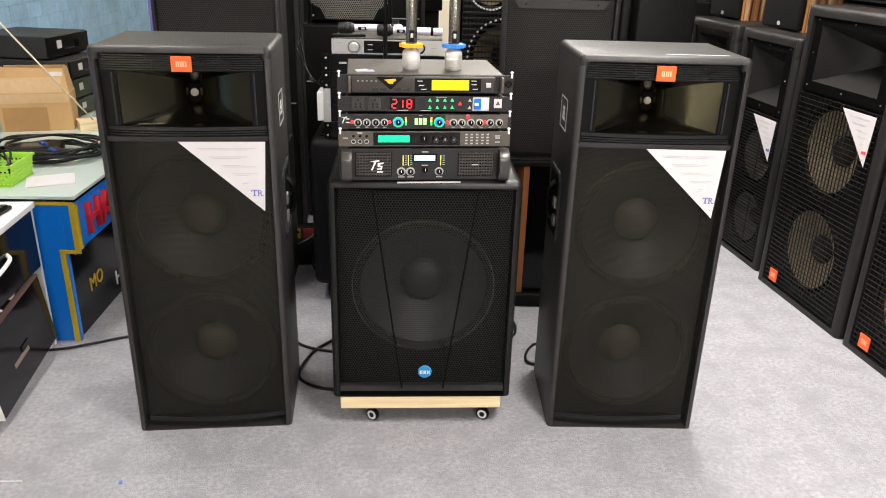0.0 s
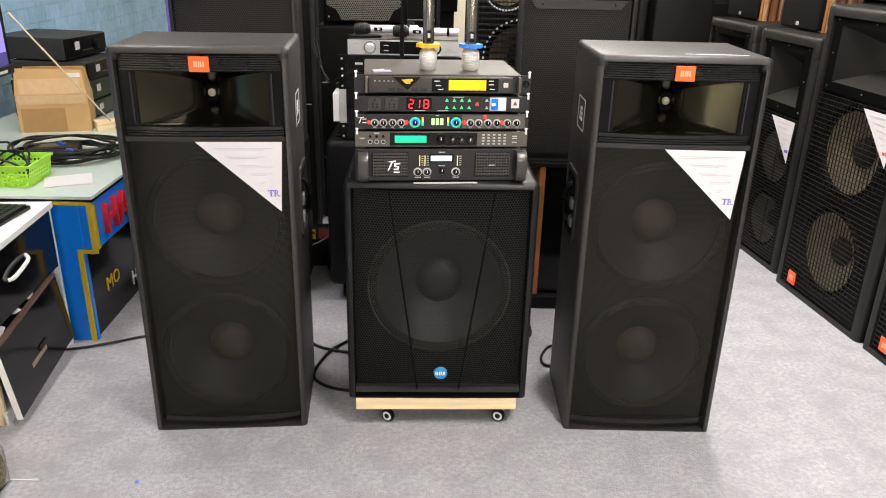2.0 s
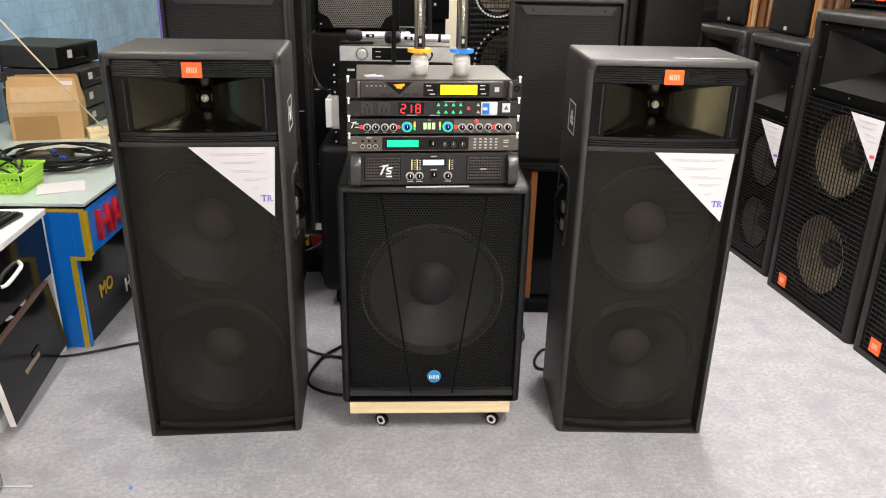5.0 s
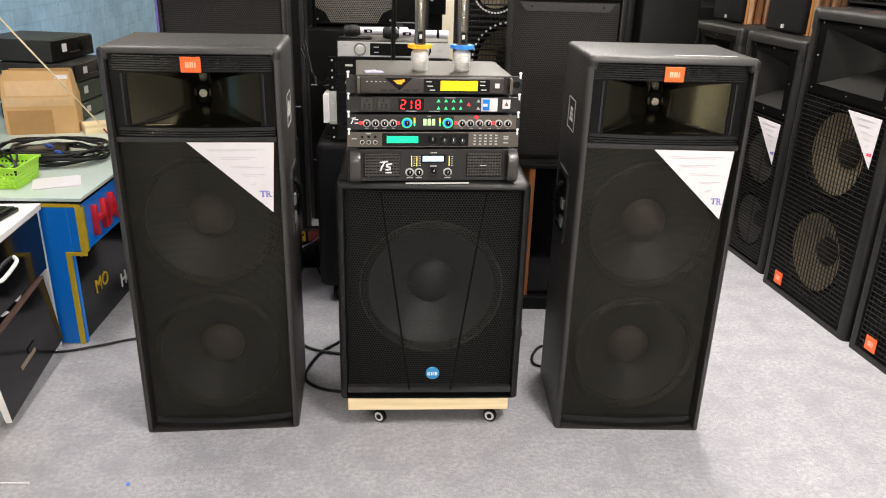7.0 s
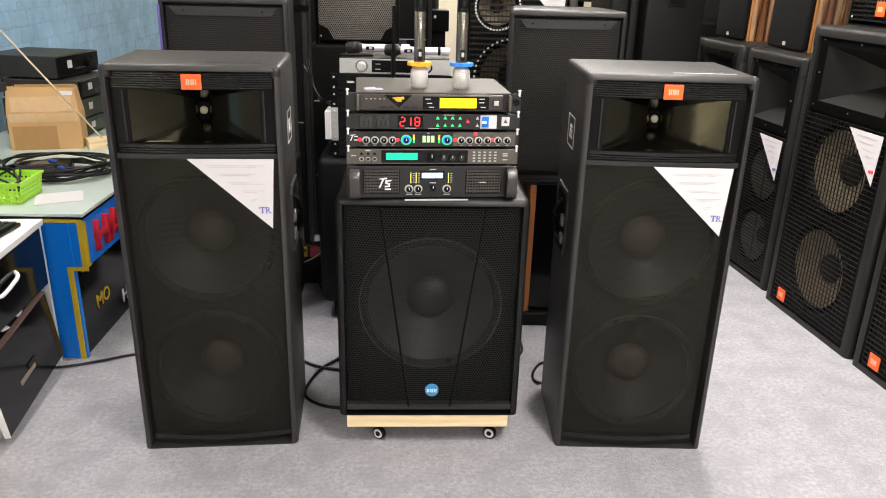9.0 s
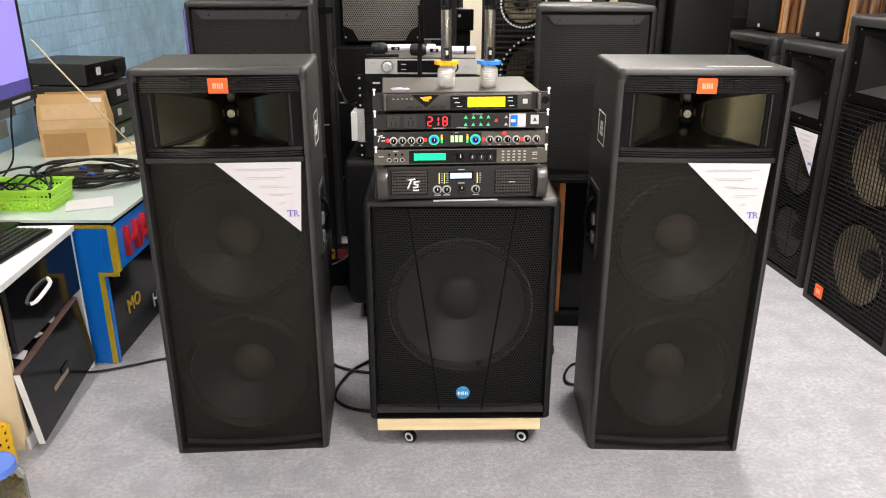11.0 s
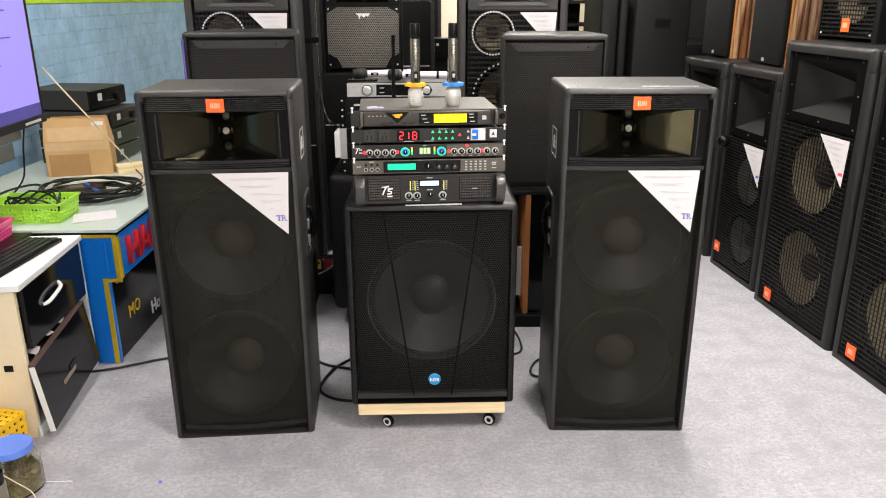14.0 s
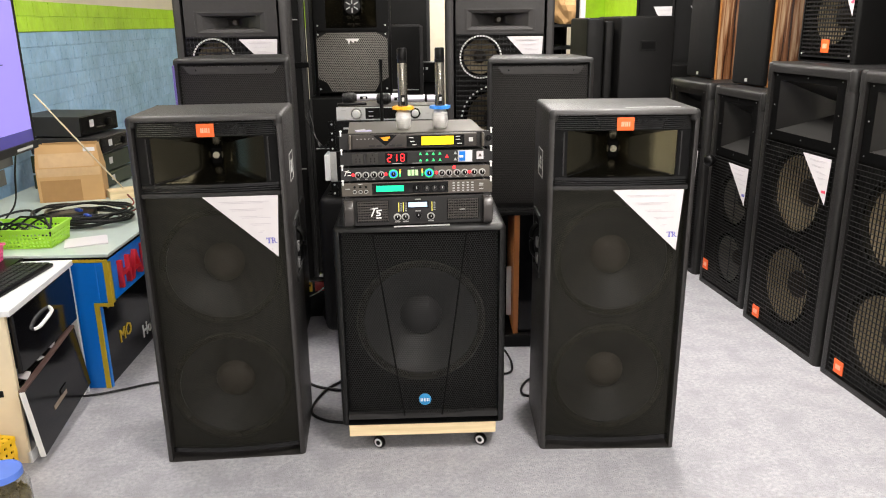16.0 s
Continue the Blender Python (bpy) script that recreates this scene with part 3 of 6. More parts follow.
def subwoofer(m):
    W, D, H = 0.576, 0.62, 0.730
    e = empty("subwoofer", m, "large black subwoofer with bowed honeycomb grille and blue badge", "subwoofer")
    part("cabinet", shell(W, D, H, 0.022, 0.26, 0.02), M_CAB_SUB, e, smooth=True)
    hw = W / 2 - 0.024
    # grille folded along two lines that narrow to the foot
    bm = bmesh.new()
    zt, zb = H - 0.028, 0.040
    xt, xb = 0.155, 0.066
    T = [(-hw, 0.018), (-xt, -0.004), (xt, -0.004), (hw, 0.018)]
    F = [(-hw, 0.018), (-xb, -0.012), (xb, -0.012), (hw, 0.018)]
    tv = [bm.verts.new((x, y, zt)) for x, y in T]
    fv = [bm.verts.new((x, y, zb)) for x, y in F]
    for k in range(3):
        bm.faces.new((fv[k], fv[k + 1], tv[k + 1], tv[k]))
    part("grille", bm, M_G_SUB, e, "black honeycomb steel grille with two folds")
    # matte black strips stand in for the shadow line along each crease
    for sx in (-1, 1):
        part("fold", sweep(bmesh.new(), [(sx * xt, -0.0025, zt), (sx * xb, -0.0105, zb)], 0.0034, 6), M_FOLD, e)
    part("foot_ledge", prism(bmesh.new(), [(-hw, 0.022), (hw, 0.022), (hw, 0.042), (-hw, 0.042)], 0.0, 0.02), M_RIM, e)
    baffle(e, hw, 0.055, [(-hw, hw, 0.02, H - 0.022, 0, 0.368)], 0.225, mat=M_FOLD)
    woofer(e, 0.0, 0.368, 0.222, 0.05, M_CONE_SUB, M_CAP_SUB, edge=M_SURROUND)
    b = part("badge", lathe(bmesh.new(), [(0.0215, 0), (0.0215, 0.004), (0.019, 0.006), (0, 0.006)], disc_front(0.007, -0.011, 0.102), 32), M_BLUE_BADGE, e, "round blue badge with white strokes", smooth=True)
    bm = bmesh.new()
    for k in range(3):
        x = 0.007 + (k - 1) * 0.0115
        box(bm, x - 0.0045, x - 0.001, -0.0182, -0.017, 0.096, 0.108)
        box(bm, x + 0.001, x + 0.0035, -0.0182, -0.017, 0.096, 0.108)
    part("mark", bm, M_WHITE, b)
    return e


SUB = pose(0.030, 2.074, 0.1225, 0, 0, 2.06)
subwoofer(SUB)


def dolly(m):
    e = empty("wheeled_dolly", m, "low pine board dolly on small swivel castors", "dolly")
    bm = B(-0.262, 0.262, -0.012, 0.03, 0.074, 0.1205, 0.003)
    part("front_board", bm, M_PINE, e, "raw pine board")
    part("rear_board", B(-0.262, 0.262, 0.50, 0.53, 0.078, 0.116, 0.003), M_PINE, e)
    for sx in (-1, 1):
        part("side_board", B(sx * 0.235 - 0.02, sx * 0.235 + 0.02, 0.03, 0.50, 0.082, 0.114, 0.003), M_PINE, e)
    for x in (-0.165, 0.205):
        for y in (0.045, 0.45):
            bm = B(x - 0.022, x + 0.022, y - 0.022, y + 0.022, 0.074, 0.078)
            c = part("castor", bm, M_CHROME, e)
            axle = Matrix.Translation((x + 0.006, y - 0.012, 0.0235)) @ Matrix.Scale(0.82, 4) @ Matrix.Rotation(radians(58 if x < 0 else 66), 4, "Z") @ Matrix.Rotation(radians(90), 4, "Y")
            part("wheel", lathe(bmesh.new(), [(0.008, -0.009), (0.026, -0.009), (0.028, -0.006), (0.028, 0.006), (0.026, 0.009), (0.008, 0.009)], axle, 24), M_PLASTIC, c, smooth=True)
            part("hub", lathe(bmesh.new(), [(0, -0.0112), (0.007, -0.0112), (0.0075, -0.0098), (0.0115, -0.0098), (0.012, -0.0112), (0.0195, -0.0112), (0.0195, 0.0112), (0.012, 0.0112), (0.0115, 0.0098), (0.0075, 0.0098), (0.007, 0.0112), (0, 0.0112)], axle, 20), M_WHITE, c)
            part("axle_cap", lathe(bmesh.new(), [(0, -0.0118), (0.0105, -0.0118), (0.0105, 0.0118), (0, 0.0118)], axle, 20), M_PLASTIC, c)
            part("fork", B(-0.013, 0.013, -0.014, 0.014, 0.042, 0.075, 0.004, m=Matrix.Translation((x, y, 0)) @ Matrix.Rotation(radians(60), 4, "Z")), M_PLASTIC, c)
    return e


dolly(pose(0.026, 2.090, 0.001, 0, 0, 2.2))

RACK = pose(0.026, 2.083, 0.8545, 0, 0, 5.6) @ Matrix.Diagonal((1.018, 1, 0.985, 1))


M_CAB_ROW = material("black_textured_paint", (0.013, 0.0125, 0.0122), 0.42, spec=0.32, bump=0.7, bscale=300, var=0.25, scale=70, grime=0.35, gcolor=(0.019, 0.018, 0.0175))


def row_speaker(m, W, H, D, label, cone, hb, drivers, r, badge_x, badge_z, squares=True, sheet_mark=None, dx=0.0):
    """Tall cabinet with a square horn above and two woofers behind a wire mesh; hb: height at which the horn panel begins."""
    e = empty("loudspeaker", m, label, "loudspeaker", "row of loudspeakers along the aisle")
    part("cabinet", shell(W, D, H, 0.056, 0.24, 0.02), M_CAB_ROW, e, smooth=True)
    hw = W / 2 - 0.058
    ht = H - 0.045
    for sx in (-1, 1):
        part("corner_cap", B(sx * (W / 2 - 0.02) - 0.021, sx * (W / 2 - 0.02) + 0.021, -0.0015, 0.05, H - 0.10, H + 0.0015, 0.016, 3), M_RIM, e, smooth=True)
    cz, oh, ow = (hb + ht) / 2 + 0.005, (ht - hb) / 2 - 0.038, hw - 0.05
    bm = bmesh.new()
    box(bm, -hw, -ow, 0.008, 0.03, hb, ht)
    box(bm, ow, hw, 0.008, 0.03, hb, ht)
    box(bm, -ow, ow, 0.008, 0.03, hb, cz - oh)
    box(bm, -ow, ow, 0.008, 0.03, cz + oh, ht)
    p = part("horn_panel", bm, M_PLASTIC, e)
    part("horn", loft(bmesh.new(), [(0, cz, 0.02 + (ow - 0.02) * (1 - k / 10) ** 1.4, 0.018 + (oh - 0.018) * (1 - k / 10) ** 1.15, 0.009 + 0.2 * k / 10) for k in range(11)] + [(0, cz, 0.001, 0.001, 0.211)]), M_HORN_ROW, e, smooth=True)
    for sx in (-1, 0, 1):
        for sz in (-1, 0, 1):
            if sx or sz:
                part("screw", lathe(bmesh.new(), [(0.0038, 0), (0.003, 0.0025), (0, 0.003)], disc_front(sx * (hw - 0.022), 0.008, cz + sz * (oh + 0.02)), 8), M_SCREW, p)
    # wire mesh
    z0, z1 = 0.045, hb - 0.012
    bm = bmesh.new()
    step = 0.021 if squares else 0.016
    t = 0.0014
    n = int((z1 - z0) / step)
    for k in range(n + 1):
        z = z0 + (z1 - z0) * k / n
        box(bm, -hw, hw, 0.0, 0.004, z - t * (1 if squares else 1.9), z + t * (1 if squares else 1.9))
    n = int(2 * hw / (step if squares else 0.11))
    for k in range(n + 1):
        x = -hw + 2 * hw * k / n
        box(bm, x - t, x + t, 0.004, 0.008, z0, z1)
    part("grille", bm, M_WIRE, e, "black wire mesh grille")
    zm = (drivers[0] + drivers[1]) / 2
    baffle(e, hw, 0.022, [(-hw - 0.005, hw + 0.005, z0 - 0.005, zm, dx, drivers[0]), (-hw - 0.005, hw + 0.005, zm, z1 + 0.02, dx, drivers[1])], r)
    for z in drivers:
        w = woofer(e, dx, z, r, 0.018, cone)
        bm = bmesh.new()
        for k in range(40):
            a = 2 * math.pi * k / 40
            box(bm, -0.007, 0.007, 0.008, 0.014, -0.003, 0.003, m=Matrix.Translation((dx + r * 1.05 * math.cos(a), 0, z + r * 1.05 * math.sin(a))) @ Matrix.Rotation(-a + math.pi / 2, 4, "Y"))
        part("rim_ring", bm, M_SILVER if cone is M_CONE else M_RIM, w)
    badge(e, badge_x, badge_z, 0.0, 0.06, 0.06)
    price_sheet(e, hw - 0.216, hw - 0.012, z1 - 0.208, z1 - 0.010, -0.002, mark=sheet_mark)
    return e


ROW = -82.4
M_CONE_GREY = material("grey_paper_cone", (0.15, 0.14, 0.12), 0.8, var=0.15, bump=0.2)
M_MARK_RED = material("red_print", (0.7, 0.06, 0.12), 0.8)
row_speaker(pose(1.802, 2.403, 0, 0, 0, ROW), 0.634, 1.296, 0.5, "tall black loudspeaker with tan cones behind wire mesh", M_CONE_TAN, 0.942, (0.278, 0.722), 0.195, -0.188, 0.073, sheet_mark=M_MARK_RED)
row_speaker(pose(1.713, 3.060, 0, 0, 0, ROW), 0.640, 1.296, 0.5, "tall black loudspeaker with tan cones and orange badge", M_CONE_TAN, 0.942, (0.278, 0.722), 0.195, -0.188, 0.073, sheet_mark=M_MARK_RED)
shorter = row_speaker(pose(1.665, 3.702, 0, 0, 0, ROW), 0.510, 1.142, 0.45, "shorter black loudspeaker with barred grille and grey cones", M_CONE_GREY, 0.770, (0.222, 0.548), 0.142, -0.178, 0.122, squares=False, sheet_mark=M_INK_BLUE, dx=0.035)
part("swivel_knob", lathe(bmesh.new(), [(0, -0.03), (0.02, -0.026), (0.034, -0.008), (0.036, 0.008), (0.026, 0.026), (0.01, 0.034), (0, 0.035)], disc_front(-0.17, -0.035, 0.735), 24), M_PLASTIC, shorter, "round black knob at the grille corner", smooth=True)
row_speaker(pose(1.595, 4.300, 0, 0, 0, ROW), 0.530, 1.144, 0.45, "shorter black loudspeaker at the far end of the row", M_CONE_GREY, 0.770, (0.222, 0.548), 0.142, -0.178, 0.122, squares=False, sheet_mark=M_INK_BLUE)


# ---------------------------------------------------------------- rack units on the subwoofer
def knob(parent, x, z, r, y=0.0, ring=None, mat=None):
    k = part("knob", lathe(bmesh.new(), [(r, 0), (r, 0.010), (r * 0.85, 0.013), (0, 0.013)], disc_front(x, y, z), 20), mat or M_PLASTIC, parent, smooth=True)
    if ring:
        part("ring", lathe(bmesh.new(), [(r * 1.0, 0.0015), (r * 1.38, 0.0015), (r * 1.38, 0.0), (r * 1.5, 0.0)], disc_front(x, y, z), 24), ring, k)
    part("pointer", B(x - 0.0008, x + 0.0008, y - 0.0142, y - 0.013, z, z + r * 0.9), M_WHITE, k)
    return k


def dots(parent, name, mat, places, w, h, y=-0.001, label=""):
    for x, z in places:
        part(name, B(x - w / 2, x + w / 2, y - 0.0012, y, z - h / 2, z + h / 2), mat, parent, label)


def rack_unit(name, label, z0, z1, face, depth, body_half=0.218, ears=True, category="rack unit", top_mat=None):
    e = empty(name, RACK @ pose(0, 0, z0), label, category, "stack of rack units")
    h = z1 - z0
    part("chassis", B(-body_half, body_half, 0.004, depth, 0.002, h, 0.003), top_mat or M_PLASTIC, e)
    part("front_panel", B(-0.2413, 0.2413, 0.0, 0.004, 0.001, h - 0.001, 0.001), face, e)
    if ears:
        for sx in (-1, 1):
            part("mount_clip", B(sx * 0.236 - 0.0024, sx * 0.236 + 0.0024, -0.006, 0.0, h - 0.008, h + 0.011, 0.001), M_WHITE, e)
            part("mount_clip", B(sx * 0.236 - 0.0045, sx * 0.236 + 0.0045, -0.005, -0.001, h + 0.006, h + 0.010, 0.001), M_WHITE, e)
    return e, h


M_FACE_DARK = material("dark_grey_panel", (0.0095, 0.009, 0.0085), 0.45, var=0.15, bump=0.1)
M_FACE_GREY = material("warm_grey_panel", (0.10, 0.088, 0.072), 0.42, metal=0.3, var=0.15)
M_FACE_BROWN = material("dark_brown_panel", (0.045, 0.039, 0.035), 0.4, metal=0.2, var=0.15)
M_HANDLE = material("satin_brown_metal", (0.035, 0.031, 0.028), 0.3, spec=0.6, var=0.15)
M_EMBLEM = material("orange_yellow_print", (0.95, 0.38, 0.01), 0.5)
M_FACE_BLACK = material("black_panel", (0.005, 0.005, 0.005), 0.25, spec=0.3, var=0.1)
M_LABEL = material("pale_print", (0.45, 0.45, 0.43), 0.6)
M_SILVER_TUBE = material("pale_lilac_tube", (0.62, 0.60, 0.68), 0.3, metal=0.3)
M_RACK_TOP = material("olive_grey_lid", (0.075, 0.069, 0.056), 0.5, metal=0.4, var=0.1)

# power amplifier
amp, h = rack_unit("power_amplifier", "black power amplifier with bulging side handles and lit display", 0.0, 0.096, M_FACE_DARK, 0.40, ears=False, category="amplifier")
for sx in (-1, 1):
    bm = bmesh.new()
    prof = [(0.002, 0.004), (-0.020, 0.004), (-0.032, 0.014), (-0.037, 0.032), (-0.038, 0.048), (-0.037, 0.064), (-0.032, 0.082), (-0.020, 0.092), (0.002, 0.092)]
    inner = [(0.002, 0.013), (-0.017, 0.013), (-0.025, 0.020), (-0.029, 0.034), (-0.030, 0.048), (-0.029, 0.062), (-0.025, 0.076), (-0.017, 0.083), (0.002, 0.083)]
    rings = [[bm.verts.new((sx * 0.222 + dx, y_ * k_, z_)) for y_, z_ in pr] for pr, dx, k_ in ((inner, -0.014, 1), (prof, -0.012, 0.97), (prof, -0.005, 1), (prof, 0.010, 1), (prof, 0.016, 0.95), (inner, 0.018, 1))]
    rings.append(rings[0])
    for q, w_ in zip(rings, rings[1:]):
        for k in range(8):
            bm.faces.new((q[k], q[k + 1], w_[k + 1], w_[k]))
    bmesh.ops.recalc_face_normals(bm, faces=bm.faces)
    part("handle", bm, M_HANDLE, amp, "curved dark metal handle", smooth=True)
    x0, x1 = sorted((sx * 0.094, sx * 0.197))
    g = part("vent", B(x0, x1, -0.002, 0.0, 0.012, 0.085, 0.001), M_FACE_BLACK, amp)
    bm = bmesh.new()
    for k in range(8):
        z = 0.018 + k * 0.0087
        box(bm, x0 + 0.003, x1 - 0.003, -0.004, -0.002, z, z + 0.0045)
    for k in range(13):
        x = x0 + 0.004 + k * 0.0079
        box(bm, x, x + 0.002, -0.005, -0.004, 0.015, 0.083)
    part("grid", bm, M_FACE_BROWN, g)
bm = bmesh.new()
prism(bm, [(-0.160, 0.062), (-0.128, 0.067), (-0.127, 0.062), (-0.138, 0.060), (-0.152, 0.030), (-0.158, 0.030), (-0.145, 0.059)], -0.0062, -0.005)
prism(bm, [(-0.134, 0.056), (-0.112, 0.058), (-0.112, 0.053), (-0.127, 0.051), (-0.127, 0.047), (-0.116, 0.045), (-0.118, 0.032), (-0.136, 0.031), (-0.136, 0.036), (-0.123, 0.037), (-0.122, 0.041), (-0.134, 0.043)], -0.0062, -0.005)
box(bm, -0.136, -0.114, -0.0062, -0.005, 0.021, 0.026)
bmesh.ops.transform(bm, matrix=Matrix.Translation((-0.134, 0, 0.046)) @ Matrix.Diagonal((0.78, 1, 0.82, 1)) @ Matrix.Translation((0.134, 0, -0.046)), verts=bm.verts)
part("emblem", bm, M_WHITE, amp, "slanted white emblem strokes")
part("display", B(-0.036, 0.034, -0.002, 0.0, 0.056, 0.080), M_FACE_BLACK, amp)
part("screen", B(-0.031, 0.029, -0.003, -0.002, 0.060, 0.076), M_WHT_LCD, amp, "lit pale blue display")
for x in (-0.067, -0.041, 0.041):
    knob(amp, x, 0.027, 0.0085, -0.0005, M_LABEL)
knob(amp, 0.001, 0.031, 0.009, -0.0005)
for x in (-0.062, -0.047, 0.045):
    part("level_line", B(x - 0.0012, x + 0.0012, -0.002, 0.0, 0.045, 0.076), M_LED_YEL, amp)
    for k in range(5):
        dots(amp, "scale_mark", M_LABEL, [(x + 0.008, 0.048 + k * 0.0065)], 0.006, 0.002)
dots(amp, "caption", M_LABEL, [(-0.067, 0.012), (-0.041, 0.012), (0.041, 0.012), (0.0, 0.047), (0.143, 0.048), (0.0, 0.087)], 0.018, 0.003, -0.0051)
part("strip", B(-0.08, 0.10, -0.03, -0.027, 0.0, 0.004), M_LABEL, amp)

# digital processor with green display
u4, h = rack_unit("sound_processor", "grey rack processor with green display and button field", 0.101, 0.147, M_FACE_GREY, 0.22)
part("screen_panel", B(-0.145, 0.098, -0.002, 0.0, 0.005, 0.042), M_FACE_BLACK, u4)
part("screen", B(-0.132, -0.044, -0.003, -0.002, 0.014, 0.034), M_TEAL_LCD, u4, "lit green display")
knob(u4, -0.004, 0.023, 0.0105, -0.002)
for x in (0.029, 0.054, 0.079):
    knob(u4, x, 0.022, 0.008, -0.002, mat=M_FACE_DARK)
dots(u4, "button", M_LABEL, [(0.116 + i * 0.0152, 0.010 + j * 0.0088) for i in range(5) for j in range(4)], 0.007, 0.004)
for x in (-0.200, -0.182, -0.164):
    part("socket", lathe(bmesh.new(), [(0.006, 0), (0.006, 0.003), (0.0035, 0.003), (0.0035, 0.0005), (0, 0.0005)], disc_front(x, 0, 0.016), 16), M_FACE_DARK, u4)
    part("socket_ring", lathe(bmesh.new(), [(0.0048, 0.0032), (0.0062, 0.0032), (0.0062, 0.002)], disc_front(x, 0, 0.016), 16), M_SILVER, u4)
    part("switch", lathe(bmesh.new(), [(0.004, 0), (0.004, 0.003), (0, 0.003)], disc_front(x, 0, 0.032), 14), M_PLASTIC, u4)
dots(u4, "caption", M_LABEL, [(-0.222, 0.026), (-0.182, 0.041), (0.205, 0.014), (0.205, 0.026), (0.205, 0.032)], 0.014, 0.003)

# effects unit with rings of light
u3, h = rack_unit("effects_unit", "black effects unit with lit ring knobs and red lamps", 0.152, 0.197, M_FACE_DARK, 0.24)
part("right_field", B(0.055, 0.232, -0.0004, 0.0, 0.004, 0.042), M_FACE_GREY, u3, "warm grey knob field")
for x in (-0.187, -0.163, -0.138, -0.114, 0.078, 0.101, 0.127, 0.152, 0.182, 0.208):
    knob(u3, x, 0.020, 0.0075, -0.0005, M_LABEL)
for x in (-0.076, 0.038):
    knob(u3, x, 0.021, 0.0075, -0.0005, M_LED_BLUE)
    part("light_ring", lathe(bmesh.new(), [(0.0115, 0.001), (0.0145, 0.001), (0.0145, 0.0), (0.015, 0.0)], disc_front(x, -0.0005, 0.021), 28), [M_LED_GREEN, M_LED_CYAN, M_LED_YEL], u3)
    for f in bpy.data.objects[u3.children[-1].name].data.polygons:
        ang = math.atan2(f.center.z - 0.021, f.center.x - x)
        f.material_index = 2 if 0.2 < ang < 1.9 else (1 if abs(ang) > 1.9 else 0)
for x, w in ((-0.055, 0.005), (0.016, 0.005)):
    part("meter", B(x - w / 2, x + w / 2, -0.0015, 0, 0.012, 0.022), M_LED_GREEN, u3)
    part("meter", B(x - w / 2, x + w / 2, -0.0015, 0, 0.0222, 0.030), M_LED_YEL, u3)
    part("meter", B(x - w / 2, x + w / 2, -0.0015, 0, 0.0302, 0.036), M_LED_AMBER, u3)
for x in (-0.026, -0.014, -0.002):
    part("meter", B(x - 0.0045, x + 0.0045, -0.0015, 0, 0.014, 0.033), M_LED_WHITE, u3)
for x, z in ((-0.203, 0.021), (-0.100, 0.021), (0.061, 0.021), (0.167, 0.021), (0.118, 0.038)):
    part("lamp", lathe(bmesh.new(), [(0.005, 0), (0.005, 0.002), (0.003, 0.004), (0, 0.0045)], disc_front(x, 0, z), 14), M_LED_RED, u3, smooth=True)
dots(u3, "lamp", M_FACE_GREY, [(0.135, 0.038), (0.15, 0.038), (0.165, 0.038)], 0.004, 0.004)
bm = bmesh.new()
prism(bm, [(-0.232, 0.034), (-0.216, 0.037), (-0.216, 0.034), (-0.222, 0.033), (-0.228, 0.018), (-0.231, 0.018), (-0.225, 0.033)], -0.0012, 0)
box(bm, -0.2205, -0.210, -0.0012, 0, 0.019, 0.0215)
box(bm, -0.2205, -0.210, -0.0012, 0, 0.029, 0.0315)
part("emblem", bm, M_WHITE, u3)
dots(u3, "caption", M_LABEL, [(-0.187 + 0.0245 * k, 0.006) for k in range(4)] + [(0.078 + 0.026 * k, 0.006) for k in range(6)] + [(-0.014, 0.041)], 0.009, 0.002)

# power sequencer with the red number
u2, h = rack_unit("power_sequencer", "black power sequencer with red figures and green arrow lamps", 0.203, 0.248, M_FACE_DARK, 0.25)
M_SOCKET = material("dark_socket_plastic", (0.026, 0.024, 0.021), 0.4, var=0.1)
for x in (-0.186, -0.140):
    s_ = part("socket", B(x - 0.018, x + 0.018, -0.004, 0.0, 0.006, 0.040, 0.0015), M_SOCKET, u2)
    for dx, dz in ((-0.006, 0.0), (0.006, 0.0), (0.0, 0.012), (-0.006, -0.008), (0.006, -0.008)):
        part("slot", B(x + dx - 0.0015, x + dx + 0.0015, -0.0042, -0.003, 0.02 + dz, 0.0245 + dz), M_FOLD, s_)
part("display", B(-0.100, -0.030, -0.0015, 0.0, 0.007, 0.040), M_FACE_BLACK, u2)


def seven_segment(parent, digit, x, z, w, h):
    on = {"2": "abged", "1": "bc", "8": "abcdefg"}[digit]
    t = 0.0026
    seg = {"a": (0, h, 1), "g": (0, h / 2, 1), "d": (0, 0, 1), "f": (0, h * 0.75, 0), "b": (w, h * 0.75, 0), "e": (0, h * 0.25, 0), "c": (w, h * 0.25, 0)}
    bm = bmesh.new()
    for k in on:
        sx, sz, flat = seg[k]
        if flat:
            box(bm, x + 0.002, x + w - 0.002, -0.0028, -0.0015, z + sz - t / 2, z + sz + t / 2)
        else:
            box(bm, x + sx - t / 2, x + sx + t / 2, -0.0028, -0.0015, z + sz - h / 4 + 0.0015, z + sz + h / 4 - 0.0015)
    return part("figure", bm, M_LED_RED, parent, "lit red figure %s" % digit)


